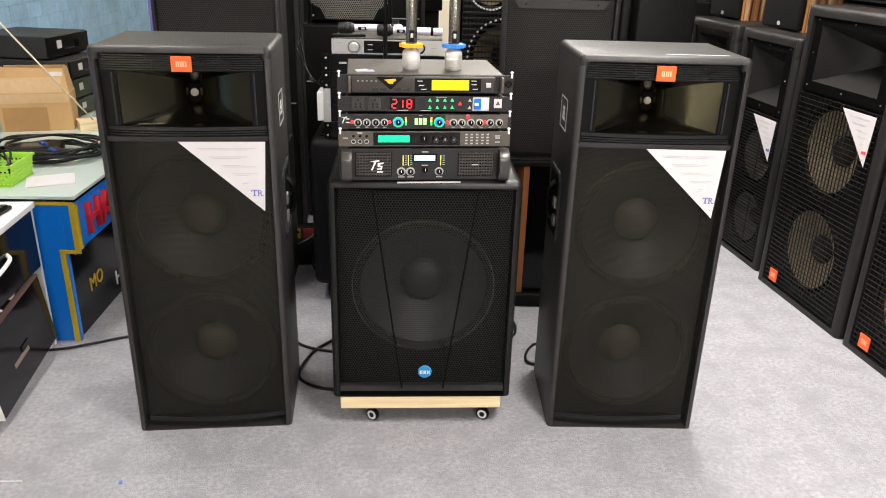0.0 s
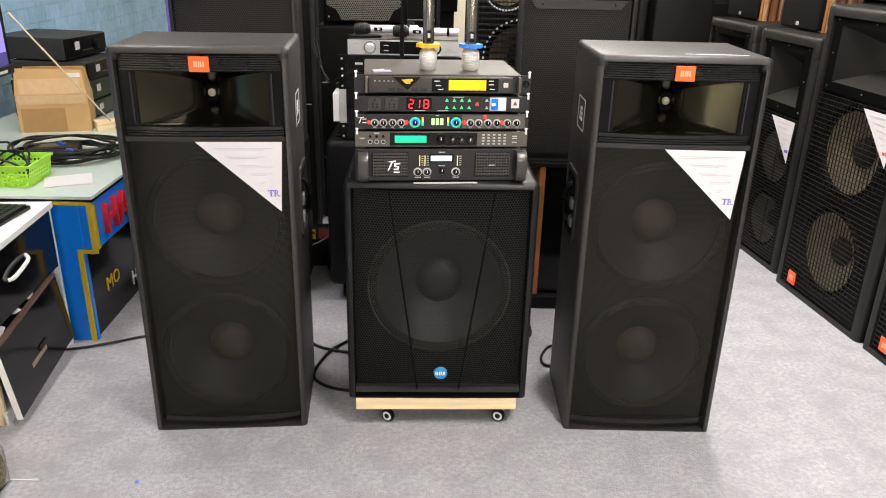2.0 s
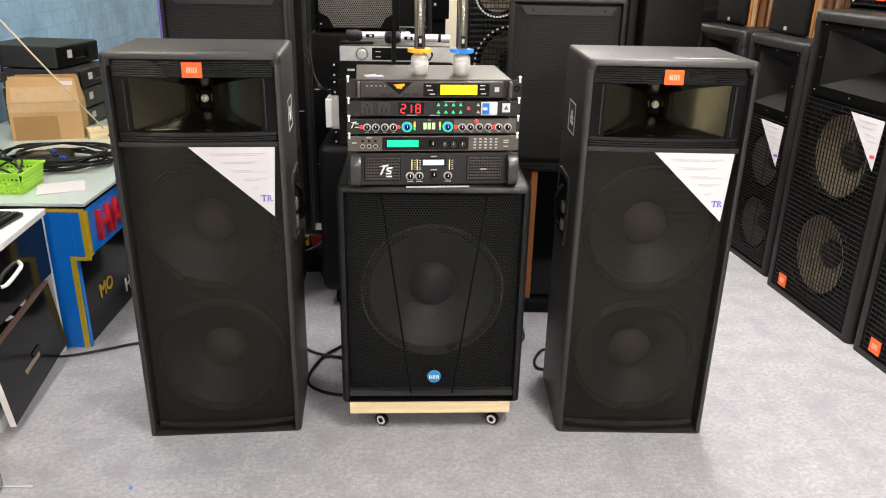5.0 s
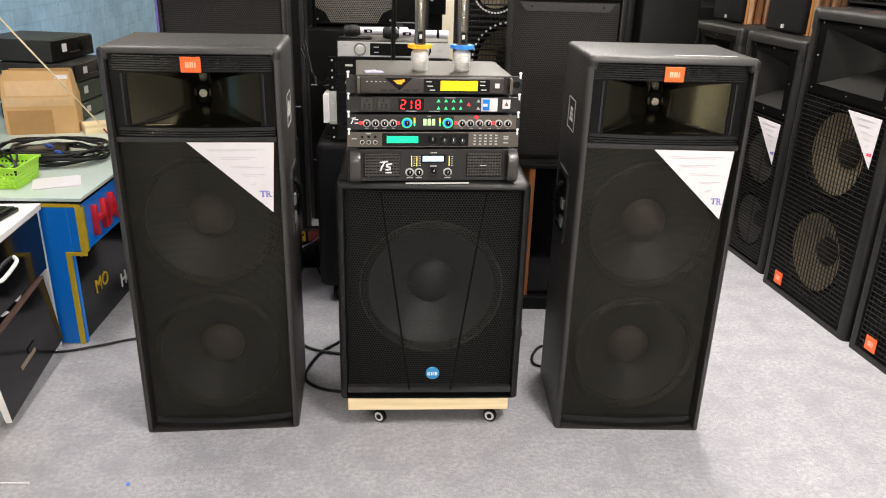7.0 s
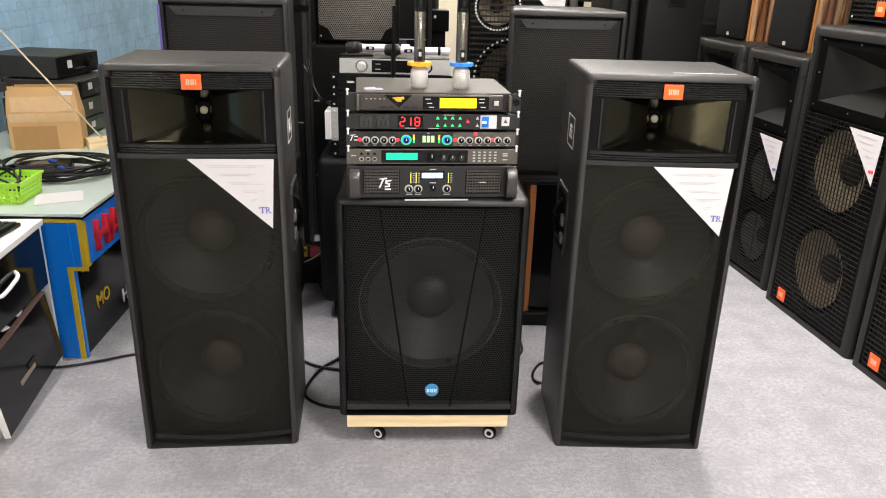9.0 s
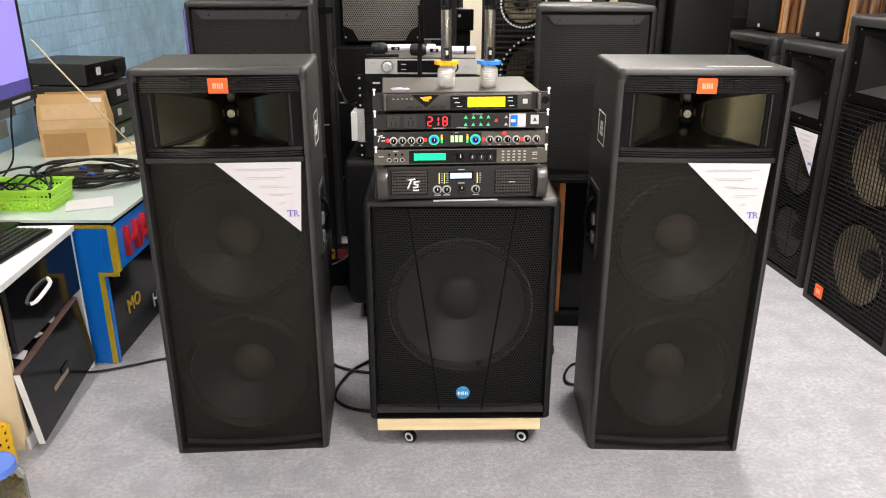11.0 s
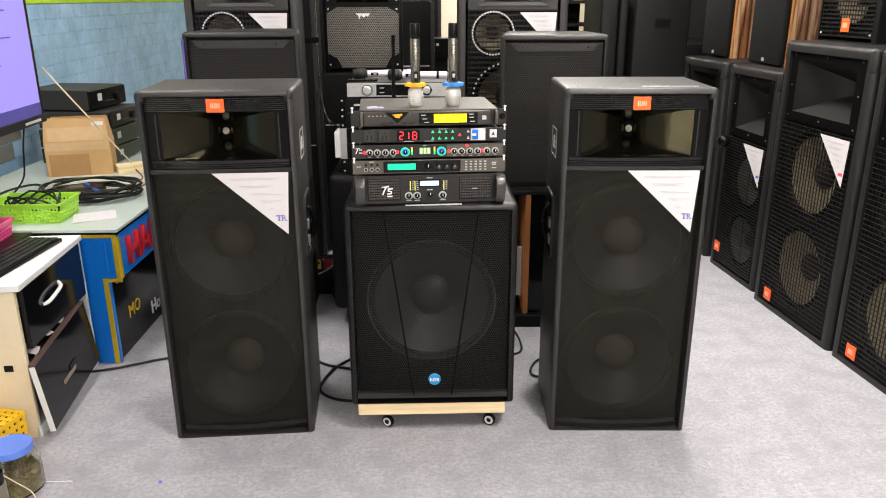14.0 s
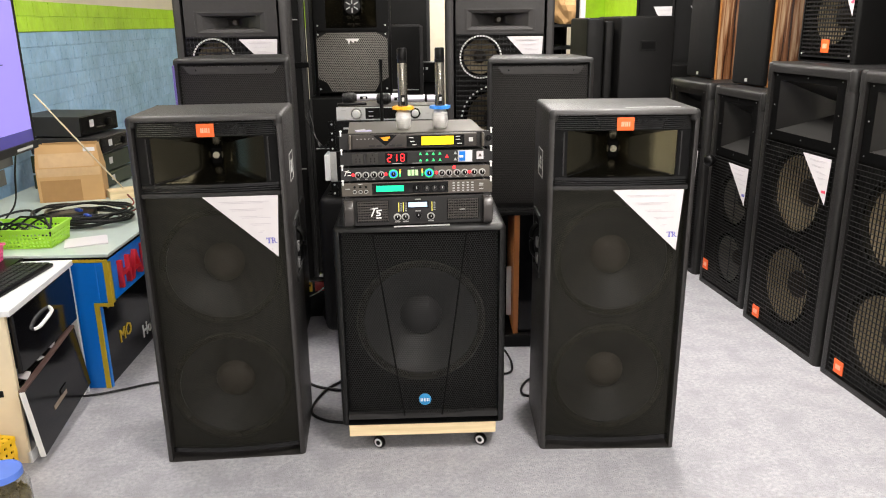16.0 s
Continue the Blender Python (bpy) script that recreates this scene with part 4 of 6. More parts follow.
for d, x in (("2", -0.093), ("1", -0.076), ("8", -0.052)):
    seven_segment(u2, d, x, 0.011, 0.012, 0.024)
for i in range(4):
    for z in (0.034, 0.013):
        x = 0.011 + i * 0.0207
        part("arrow_lamp", prism(bmesh.new(), [(x - 0.005, z - 0.004), (x + 0.005, z - 0.004), (x, z + 0.005)], -0.0015, 0), M_LED_GREEN, u2)
part("arrow_lamp", prism(bmesh.new(), [(0.09, 0.02), (0.10, 0.02), (0.095, 0.029)], -0.0015, 0), M_LED_RED, u2)
for z in (0.034, 0.013):
    part("arrow_lamp", prism(bmesh.new(), [(0.117, z - 0.004), (0.127, z - 0.004), (0.122, z + 0.005)], -0.0015, 0), M_LABEL, u2)
part("sticker", B(0.130, 0.176, -0.0015, 0, 0.004, 0.042), M_PAPER, u2)
part("breaker", B(0.134, 0.153, -0.006, -0.0015, 0.008, 0.039, 0.001), M_SIGN_BLUE, u2, "blue breaker switch")
part("breaker_lever", B(0.134, 0.146, -0.012, -0.006, 0.020, 0.027), M_WHITE, u2)
part("logo_plate", B(0.190, 0.212, -0.0015, 0, 0.012, 0.038), M_PAPER, u2)
part("logo_mark", prism(bmesh.new(), [(0.195, 0.02), (0.207, 0.02), (0.201, 0.032)], -0.0026, -0.0015), M_FACE_GREY, u2)
dots(u2, "caption", M_LABEL, [(-0.064, 0.004), (0.0, 0.004), (0.042, 0.0425)], 0.03, 0.0018)

# feedback unit on top
u1, h = rack_unit("feedback_suppressor", "grey-lidded rack unit with yellow display on top of the stack", 0.255, 0.308, M_FACE_DARK, 0.30, 0.214, top_mat=M_RACK_TOP)
part("fascia", B(-0.205, 0.190, -0.010, 0.0, 0.004, h - 0.004, 0.004, 3), M_FACE_BROWN, u1, smooth=True)
part("wedge", prism(bmesh.new(), [(-0.137, h - 0.006), (-0.062, h - 0.006), (-0.098, 0.012)], -0.0118, -0.010), M_FACE_BLACK, u1)
bm = bmesh.new()
prism(bm, [(-0.115, 0.040), (-0.084, 0.043), (-0.083, 0.037), (-0.091, 0.034), (-0.090, 0.029), (-0.104, 0.030), (-0.108, 0.035)], -0.013, -0.0118)
part("emblem", bm, M_EMBLEM, u1, "orange emblem")
part("screen_panel", B(-0.032, 0.150, -0.0118, -0.010, 0.008, 0.044), M_FACE_BLACK, u1)
part("screen", B(0.014, 0.116, -0.013, -0.0118, 0.012, 0.040), M_YEL_LCD, u1, "lit yellow display")
dots(u1, "caption", M_LABEL, [(-0.018, 0.037), (-0.014, 0.025), (-0.008, 0.014), (0.130, 0.038), (0.130, 0.028), (0.134, 0.015)], 0.014, 0.0025, -0.0118)
dots(u1, "button", M_FACE_DARK, [(-0.140, 0.013), (-0.118, 0.013), (-0.078, 0.013), (-0.055, 0.013)], 0.018, 0.007, -0.010)
dots(u1, "caption", M_LABEL, [(-0.185 + 0.012 * k, 0.036) for k in range(5)], 0.005, 0.002, -0.010)
part("power_button", B(0.164, 0.177, -0.014, -0.010, 0.020, 0.033, 0.001), M_SILVER, u1)
for sx in (-1, 1):
    part("grip", B(sx * 0.2 - 0.004 + (0.008 if sx > 0 else -0.008), sx * 0.2 + 0.004 + (0.008 if sx > 0 else -0.008), -0.022, 0.0, 0.004, h - 0.004, 0.003), M_FACE_GREY, u1, smooth=True)
part("ear_socket", lathe(bmesh.new(), [(0.010, 0), (0.010, 0.002), (0.005, 0.002), (0.005, 0.0), (0, 0)], disc_front(0.228, 0, 0.028), 18), M_FACE_BLACK, u1)
part("rear_antenna", sweep(bmesh.new(), [(-0.100, 0.30, 0.02), (-0.100, 0.31, 0.12), (-0.098, 0.31, 0.27)], 0.007, 8), M_PLASTIC, u1, "upright black antenna", smooth=True)
card = empty("folded_leaflet", RACK @ pose(-0.17, 0.05, 0.308, 0, 0, 10), "small pale violet folded leaflet on the rack lid", "leaflet")
part("sheet", B(-0.02, 0.03, -0.014, 0.018, 0, 0.0015), material("violet_paper", (0.45, 0.42, 0.62), 0.7), card)
part("flap", B(-0.02, 0.012, -0.012, 0.016, 0.0016, 0.003, m=pose(0, 0, 0.001, 0, -3, 3)), M_SILVER_TUBE, card)

M_MESH_HEAD = material("silver_mesh", (0.74, 0.73, 0.70), 0.3, metal=0.6, var=0.3, scale=400, bump=0.6, bscale=900)
M_MIC_BODY = material("gunmetal_tube", (0.20, 0.19, 0.16), 0.22, metal=0.9, var=0.08)
M_RING_ORANGE = material("orange_rubber_ring", (0.95, 0.42, 0.01), 0.5)
M_RING_BLUE = material("blue_rubber_ring", (0.03, 0.22, 0.68), 0.5)


def microphone(m, ring, label, body=M_MIC_BODY, head=M_MESH_HEAD, cap=M_PLASTIC):
    """A hand-held wireless microphone; its head is at z = 0 and it points up the z axis."""
    e = empty("microphone", m @ Matrix.Diagonal((0.94, 0.94, 0.9, 1)), label, "microphone", "wireless microphones")
    hd = part("head", lathe(bmesh.new(), [(0, 0), (0.019, 0.0), (0.0235, 0.006), (0.0255, 0.030), (0.0265, 0.034), (0.0265, 0.038), (0.0255, 0.041), (0.0255, 0.058), (0.019, 0.066), (0.017, 0.072)], None, 24), head, e, smooth=True)
    bm = bmesh.new()
    for k in range(7):
        z = 0.006 + 0.0072 * k
        rr_ = 0.0225 + 0.0032 * min(1, z / 0.03)
        lathe(bm, [(rr_ - 0.001, z), (rr_ + 0.0012, z + 0.0018), (rr_ - 0.001, z + 0.0036)], None, 24)
    part("head_ribs", bm, head, hd)
    if ring is not None:
        bm = bmesh.new()
        n = 40
        lo, hi = [], []
        for k in range(n):
            a = 2 * math.pi * k / n
            r = 0.0335 + 0.0025 * math.cos(8 * a)
            lo.append(bm.verts.new((r * math.cos(a), r * math.sin(a), 0.072)))
            hi.append(bm.verts.new((r * math.cos(a), r * math.sin(a), 0.083)))
        bm.faces.new(lo[::-1])
        bm.faces.new(hi)
        for k in range(n):
            j = (k + 1) % n
            bm.faces.new((lo[k], lo[j], hi[j], hi[k]))
        part("anti_roll_ring", bm, ring, e)
    part("body", lathe(bmesh.new(), [(0.0165, 0.072), (0.0165, 0.245), (0.0155, 0.247)], None, 24), body, e, smooth=True)
    part("switch_plate", B(-0.007, 0.007, -0.0185, -0.012, 0.088, 0.125, 0.002), M_FACE_BLACK, e)
    part("switch", B(-0.004, 0.004, -0.0205, -0.0185, 0.102, 0.116, 0.001), M_LABEL, e)
    part("band", lathe(bmesh.new(), [(0.0168, 0.238), (0.0168, 0.25)], None, 24), M_FACE_BLACK, e)
    part("tail", lathe(bmesh.new(), [(0.0165, 0.25), (0.0162, 0.286), (0.014, 0.290), (0, 0.290)], None, 24), cap, e, smooth=True)
    return e


microphone(RACK @ pose(-0.036, 0.085, 0.308, 0, 0, 0), M_RING_ORANGE, "metal wireless microphone with orange ring, standing on its head")
microphone(RACK @ pose(0.083, 0.085, 0.308, 0, 0, 0), M_RING_BLUE, "metal wireless microphone with blue ring, standing on its head")

# ---------------------------------------------------------------- rear rack behind the subwoofer
trunk = empty("equipment_case", pose(-0.15, 3.03, 0, 0, 0, 1), "black moulded equipment case with vent slots on castors", "case")
part("body", B(-0.31, 0.31, 0, 0.50, 0.075, 0.735, 0.035, 3), M_CAB, trunk, smooth=True)
for k in range(4):
    part("vent_slot", B(-0.27, -0.20, 0.06 + 0.06 * k, 0.075 + 0.06 * k, 0.735, 0.7375), M_FACE_BLACK, trunk)
for x in (-0.24, 0.24):
    for y in (0.06, 0.44):
        part("castor", lathe(bmesh.new(), [(0, -0.012), (0.035, -0.012), (0.038, -0.006), (0.038, 0.006), (0.035, 0.012), (0, 0.012)], Matrix.Translation((x, y, 0.038)) @ Matrix.Rotation(radians(90), 4, "Y"), 20), M_PLASTIC, trunk, smooth=True)

RR = pose(-0.135, 3.05, 0.7375, 0, 0, 1)


def rear_unit(z0, z1, mat, label, half=0.225, name="rear_amplifier"):
    e = empty(name, RR @ pose(0, 0, z0), label, "amplifier", "rear rack units")
    hh = z1 - z0
    part("chassis", B(-half, half, 0.004, 0.36, 0.0, hh - 0.001, 0.003), M_PLASTIC, e)
    part("front_panel", B(-half - 0.008, half + 0.008, 0, 0.004, 0.002, hh - 0.002, 0.001), mat, e)
    return e, hh


for k in range(5):
    e, hh = rear_unit(0.068 * k, 0.068 * (k + 1), M_FACE_BLACK, "black rack amplifier behind the subwoofer")
    part("rail_ear", B(-0.262, -0.233, -0.004, 0.002, 0.0, hh, 0.001), M_SILVER if k in (1, 2) else M_PLASTIC, e)
    for z in (0.014, hh - 0.014):
        part("rail_bolt", lathe(bmesh.new(), [(0.0045, 0), (0.004, 0.005), (0, 0.006)], disc_front(-0.247, -0.004, z), 10), M_SILVER, e)
    if k in (3, 4):
        dots(e, "caption", M_LABEL, [(-0.18, 0.035), (0.02, 0.03)], 0.03, 0.008)
        knob(e, 0.1, 0.03, 0.014, 0.0, M_SILVER)
    if k == 2:
        part("side_bracket", B(-0.285, -0.262, -0.02, 0.10, -0.06, 0.055, 0.002), M_WHITE, e)
e, hh = rear_unit(0.340, 0.402, M_SILVER, "silver disc player lying on the rear rack", 0.215, "disc_player")
part("window", B(-0.095, 0.09, -0.0015, 0, 0.008, 0.055), M_FACE_BLACK, e)
knob(e, -0.135, 0.03, 0.018, 0.0, M_CHROME, M_SILVER)
knob(e, 0.125, 0.03, 0.016, 0.0, M_CHROME, M_SILVER)
dots(e, "caption", M_LABEL, [(-0.19, 0.045), (-0.07, 0.04), (-0.07, 0.02), (0.18, 0.03)], 0.02, 0.003)
part("lid", B(-0.215, 0.215, 0.0, 0.36, hh, hh + 0.002), M_RACK_TOP, e)
M_BLACK_MESH = material("black_mesh", (0.02, 0.02, 0.02), 0.4, metal=0.5, bump=0.5, bscale=900)
microphone(RR @ pose(-0.205, 0.10, 0.431, 0, 90, 8), None, "silver wireless microphone with black head, lying on the rack", M_SILVER_TUBE, M_BLACK_MESH, M_SILVER_TUBE)
microphone(RR @ pose(-0.045, 0.045, 0.431, 0, 90, -3), None, "pale wireless microphone lying on the rack", M_SILVER_TUBE, M_BLACK_MESH, M_SILVER_TUBE)
stem = empty("microphone_clip", RR @ pose(-0.17, 0.03, 0.404, 0, 0, 12), "black microphone clip lying on the disc player", "clip")
part("clip", B(-0.05, 0.08, -0.012, 0.012, 0, 0.012, 0.004), M_PLASTIC, stem)

# ---------------------------------------------------------------- stage monitors on plinths, stacks behind
def monitor(m, W, H, D, label):
    e = empty("monitor_speaker", m, label, "loudspeaker", "grilled monitor speakers")
    part("cabinet", shell(W, D, H, 0.024, 0.045, 0.018, taper=0.18), M_CAB_ROW, e, smooth=True)
    hw = W / 2 - 0.026
    part("grille", bowed_sheet(hw, 0.034, H - 0.036, 0.016, 0.014), M_G_BACK, e, "perforated steel grille")
    part("backing", B(-hw, hw, 0.03, 0.04, 0.034, H - 0.036), M_CONE, e)
    zt = H - 0.036
    part("label_strip", prism(bmesh.new(), [(-hw + 0.02, zt), (-hw + 0.045, zt - 0.034), (hw - 0.045, zt - 0.034), (hw - 0.02, zt)], -0.0005, 0.004), M_CAB_GREY, e)
    for x in (-0.3 * W, 0.3 * W):
        part("grille_screw", lathe(bmesh.new(), [(0.004, 0), (0.004, 0.002), (0, 0.003)], disc_front(x, -0.0005, zt - 0.016), 12), M_PLASTIC, e)
    return e


mon = monitor(pose(-0.810, 3.06, 0.665, 0, 0, 3), 0.506, 0.690, 0.38, "dark grilled monitor speaker on a black plinth")
# thin strip added to put the violet colour on this edge
part("edge_film", B(-0.2535, -0.243, -0.0015, 0.02, 0.02, 0.66, 0.004), material("violet_edge_tint", (0.13, 0.105, 0.34), 0.35, var=0.1), mon, "violet strip added along one edge")
monitor(pose(0.539, 3.02, 0.668, 0, 0, 0), 0.466, 0.674, 0.36, "dark grilled monitor speaker standing on a tall case")

case = empty("wooden_case", pose(0.60, 3.02, 0, 0, 0, 0), "black case with orange-brown wooden edge on a black foot", "case")
part("foot", B(-0.25, 0.20, -0.02, 0.36, 0, 0.06, 0.006), M_CAB, case)
part("body", B(-0.14, 0.19, 0.02, 0.35, 0.06, 0.645, 0.004), M_BLACK_GLOSS, case)
part("edge", B(-0.165, -0.14, 0.0, 0.35, 0.06, 0.645, 0.003), material("orange_wood", (0.42, 0.15, 0.04), 0.5, var=0.2, scale=12), case)
part("top_board", B(-0.25, 0.20, -0.01, 0.36, 0.645, 0.665, 0.004), M_CAB, case)
part("inner_panel", B(-0.188, -0.166, 0.10, 0.12, 0.117, 0.361), M_WHITE, case)
part("back_board", B(-0.25, 0.2, 0.35, 0.36, 0.06, 0.645), M_CAB, case)
plinth = empty("black_plinth", pose(-0.83, 3.1, 0, 0, 0, 3), "black carpeted box under the monitor speaker", "plinth")
part("body", B(-0.25, 0.25, 0, 0.34, 0, 0.66, 0.012), M_CAB, plinth)
part("handle_cup", B(0.248, 0.253, 0.12, 0.22, 0.4, 0.47, 0.002), M_PLASTIC, plinth)


def stack_speaker(m, W, H, D, label):
    """Tall cabinet behind the monitors: flat horn, wire mesh, small driver over a large one."""
    e = empty("loudspeaker", m, label, "loudspeaker", "tall stack speakers")
    part("cabinet", shell(W, D, H, 0.05, 0.22, 0.02), M_CAB_GREY, e, smooth=True)
    hw = W / 2 - 0.054
    z1 = 1.430
    ht = 1.62
    bm = bmesh.new()
    ow, z_a, z_b = 0.186, 1.442, 1.562
    box(bm, -hw, -ow, 0.012, 0.04, z1, ht)
    box(bm, ow, hw, 0.012, 0.04, z1, ht)
    box(bm, -ow, ow, 0.012, 0.04, z1, z_a)
    box(bm, -ow, ow, 0.012, 0.04, z_b, ht)
    part("horn_panel", bm, M_CAB_GREY, e)
    c = (z_a + z_b) / 2
    part("horn", loft(bmesh.new(), [(0, c, ow, (z_b - z_a) / 2, 0.013), (0, c, ow * 0.93, 0.050, 0.012), (0, c, ow * 0.8, 0.034, 0.016), (0, c, ow * 0.45, 0.026, 0.06), (0, c, 0.035, 0.02, 0.1), (0, c, 0.015, 0.015, 0.13)]), M_CAB_GREY, e)
    part("throat", lathe(bmesh.new(), [(0.018, 0), (0.012, 0.012), (0, 0.013)], disc_front(0, 0.125, c), 16), M_FACE_GREY, e, smooth=True)
    part("upper_panel", B(-hw, hw, 0.012, 0.03, ht, H - 0.05), M_CAB, e)
    bm = bmesh.new()
    z0 = 0.06
    n = int((z1 - z0) / 0.026)
    for k in range(n + 1):
        z = z0 + (z1 - z0) * k / n
        box(bm, -hw, hw, 0.0, 0.006, z - 0.004, z + 0.004)
    for k in range(25):
        x = -hw + 2 * hw * k / 24
        box(bm, x - 0.0012, x + 0.0012, 0.006, 0.009, z0, z1)
    part("grille", bm, M_WIRE, e, "black barred grille")
    baffle(e, hw, 0.03, [(-hw, hw, 1.16, z1, -0.1, 1.315)], 0.100)
    baffle(e, hw, 0.03, [(-hw, hw, 0.65, 1.16, -0.02, 0.985)], 0.17)
    part("lower_board", B(-hw, hw, 0.03, 0.04, z0, 0.65), M_CONE, e)
    for x, z, r in ((-0.1, 1.315, 0.100), (-0.02, 0.985, 0.17)):
        w = woofer(e, x, z, r, 0.026, M_CONE_TAN)
        bm = bmesh.new()
        nn = 44
        for k in range(nn):
            a = 2 * math.pi * k / nn
            box(bm, -0.005, 0.005, -0.001, 0.003, -0.004, 0.004, m=Matrix.Translation((x + r * 1.07 * math.cos(a), -0.003, z + r * 1.07 * math.sin(a))) @ Matrix.Rotation(-a + math.pi / 2, 4, "Y"))
        part("rim_ring", bm, M_SILVER, w)
    price_sheet(e, 0.035, hw - 0.005, 1.23, 1.418, -0.003)
    return e


stack_speaker(pose(-0.980, 3.76, 0, 0, 0, 3), 0.585, 1.78, 0.5, "tall dark speaker with barred grille behind the monitor")
stack_speaker(pose(0.416, 3.76, 0, 0, 0, 0), 0.568, 1.78, 0.5, "tall dark speaker with barred grille and silver-ringed driver")

# moulded speaker with a silver grille on a black case
def moulded_speaker(m, label):
    e = empty("moulded_speaker", m, label, "loudspeaker")
    W, H = 0.525, 0.80
    part("cabinet", shell(W, 0.36, H, 0.03, 0.2, 0.03, taper=0.25), M_CAB, e, smooth=True)
    hw = W / 2 - 0.03
    g = [(-hw + 0.09, 0.03), (hw - 0.09, 0.03), (hw - 0.06, 0.09), (hw, 0.12), (hw, 0.37), (hw - 0.07, 0.41), (-hw + 0.07, 0.41), (-hw, 0.37), (-hw, 0.12), (-hw + 0.06, 0.09)]
    bm = bmesh.new()
    bm.faces.new([bm.verts.new((x, -0.004, z)) for x, z in g])
    part("grille", bm, M_G_SILVER, e, "silver perforated grille with cut corners")
    part("backing", B(-hw - 0.02, hw + 0.02, 0.02, 0.03, 0.02, 0.42), M_CONE, e)
    part("corner_panel", B(-hw, hw, 0.008, 0.02, 0.02, 0.13, 0.004), M_PLASTIC, e)
    bm = bmesh.new()
    ow, c, oh = 0.165, 0.58, 0.14
    box(bm, -hw - 0.01, -ow, 0.0, 0.03, 0.42, H - 0.03)
    box(bm, ow, hw + 0.01, 0.0, 0.03, 0.42, H - 0.03)
    box(bm, -ow, ow, 0.0, 0.03, 0.42, c - oh)
    box(bm, -ow, ow, 0.0, 0.03, c + oh, H - 0.03)
    part("horn_panel", bm, M_PLASTIC, e)
    part("horn", loft(bmesh.new(), [(0, c, ow, oh, 0.001), (0, c, ow * 0.75, oh * 0.8, 0.05), (0, c, 0.06, 0.06, 0.12), (0, c, 0.05, 0.05, 0.14)]), M_HORN, e)
    t = part("throat", lathe(bmesh.new(), [(0.055, 0), (0.045, 0.004), (0.016, 0.004), (0.012, 0.012), (0, 0.013)], disc_front(0, 0.132, c), 24), M_FACE_DARK, e, smooth=True)
    for k in range(6):
        a = math.pi * k / 3
        part("spoke", B(-0.003, 0.003, -0.006, 0.0, 0.014, 0.045, m=Matrix.Translation((0, 0.127, c)) @ Matrix.Rotation(a, 4, "Y")), M_SILVER, t)
    bm = bmesh.new()
    prism(bm, [(-0.045, 0.372), (0.05, 0.372), (0.035, 0.352), (0.02, 0.36), (0.01, 0.345), (-0.01, 0.362), (-0.02, 0.335), (-0.03, 0.362)], -0.009, -0.005)
    part("emblem", bm, M_WHITE, e, "silver jagged emblem")
    for sx in (-1, 1):
        for z in (0.05, 0.40, 0.455, 0.75):
            part("screw", lathe(bmesh.new(), [(0.006, 0), (0.005, 0.004), (0, 0.004)], disc_front(sx * (hw - 0.012), -0.002, z), 10), M_SILVER, e)
    return e


moulded_speaker(pose(-0.405, 4.2, 1.080, 0, 0, 2) @ Matrix.Diagonal((0.88, 0.88, 0.88, 1)), "black moulded speaker with silver perforated grille, on a case")


def flight_case(m, W, D, H, label, name="flight_case"):
    e = empty(name, m, label, "case")
    part("body", B(-W / 2, W / 2, 0, D, 0, H, 0.012), M_CAB, e)
    for sx in (-1, 1):
        part("edge_strip", B(sx * W / 2 - 0.012, sx * W / 2 + 0.012, -0.004, 0.02, 0.01, H - 0.01, 0.003), M_RIM, e)
    part("handle", B(-0.08, 0.08, -0.012, 0, H * 0.6, H * 0.6 + 0.03, 0.004), M_PLASTIC, e)
    for k in (0.33, 0.72):
        part("seam", B(-W / 2 + 0.02, W / 2 - 0.02, -0.003, 0.0, H * k, H * k + 0.006), M_SILVER, e)
    return e


flight_case(pose(-0.40, 4.16, 0, 0, 0, 2), 0.52, 0.42, 1.08, "black case under the moulded speaker")
flight_case(pose(-0.165, 4.75, 0, 0, 0, 2), 0.29, 0.4, 1.48, "tall black cabinet behind the microphones", "tall_cabinet")
# black fillers added so the gaps between the stacks stay dark
flight_case(pose(-0.41, 5.3, 0, 0, 0, 2), 0.86, 0.4, 2.3, "black backdrop cabinet added to darken the gap between the stacks", "tall_cabinet")
flight_case(pose(-0.70, 3.96, 0, 0, 0, 2), 0.10, 0.16, 2.1, "narrow black column added to darken the gap between stacks", "column_case")


def column_speaker(m, W, D, H, label, cup=True):
    e = empty("column_speaker", m, label, "loudspeaker", "slab speakers by the back wall")
    part("cabinet", B(-W / 2, W / 2, 0, D, 0, H, 0.014, 3), M_CAB, e, smooth=True)
    if cup:
        c = part("handle_cup", B(-0.045, 0.055, -0.004, 0.0, H - 0.195, H - 0.135, 0.003), M_CAB, e, "recessed handle plate")
        part("slot", B(-0.035, 0.045, -0.0055, -0.004, H - 0.183, H - 0.147), M_FOLD, c)
    return e


column_speaker(pose(1.016, 4.27, 0, 0, 0, 4), 0.104, 0.42, 1.507, "narrow black slab speaker by the back wall", False)
column_speaker(pose(1.098, 4.27, 0, 0, 0, 4), 0.052, 0.42, 1.489, "narrow black slab speaker standing between others", False)
column_speaker(pose(1.31, 4.23, 0, 0, 0, 6), 0.328, 0.45, 1.514, "wide black slab speaker with recessed handle")

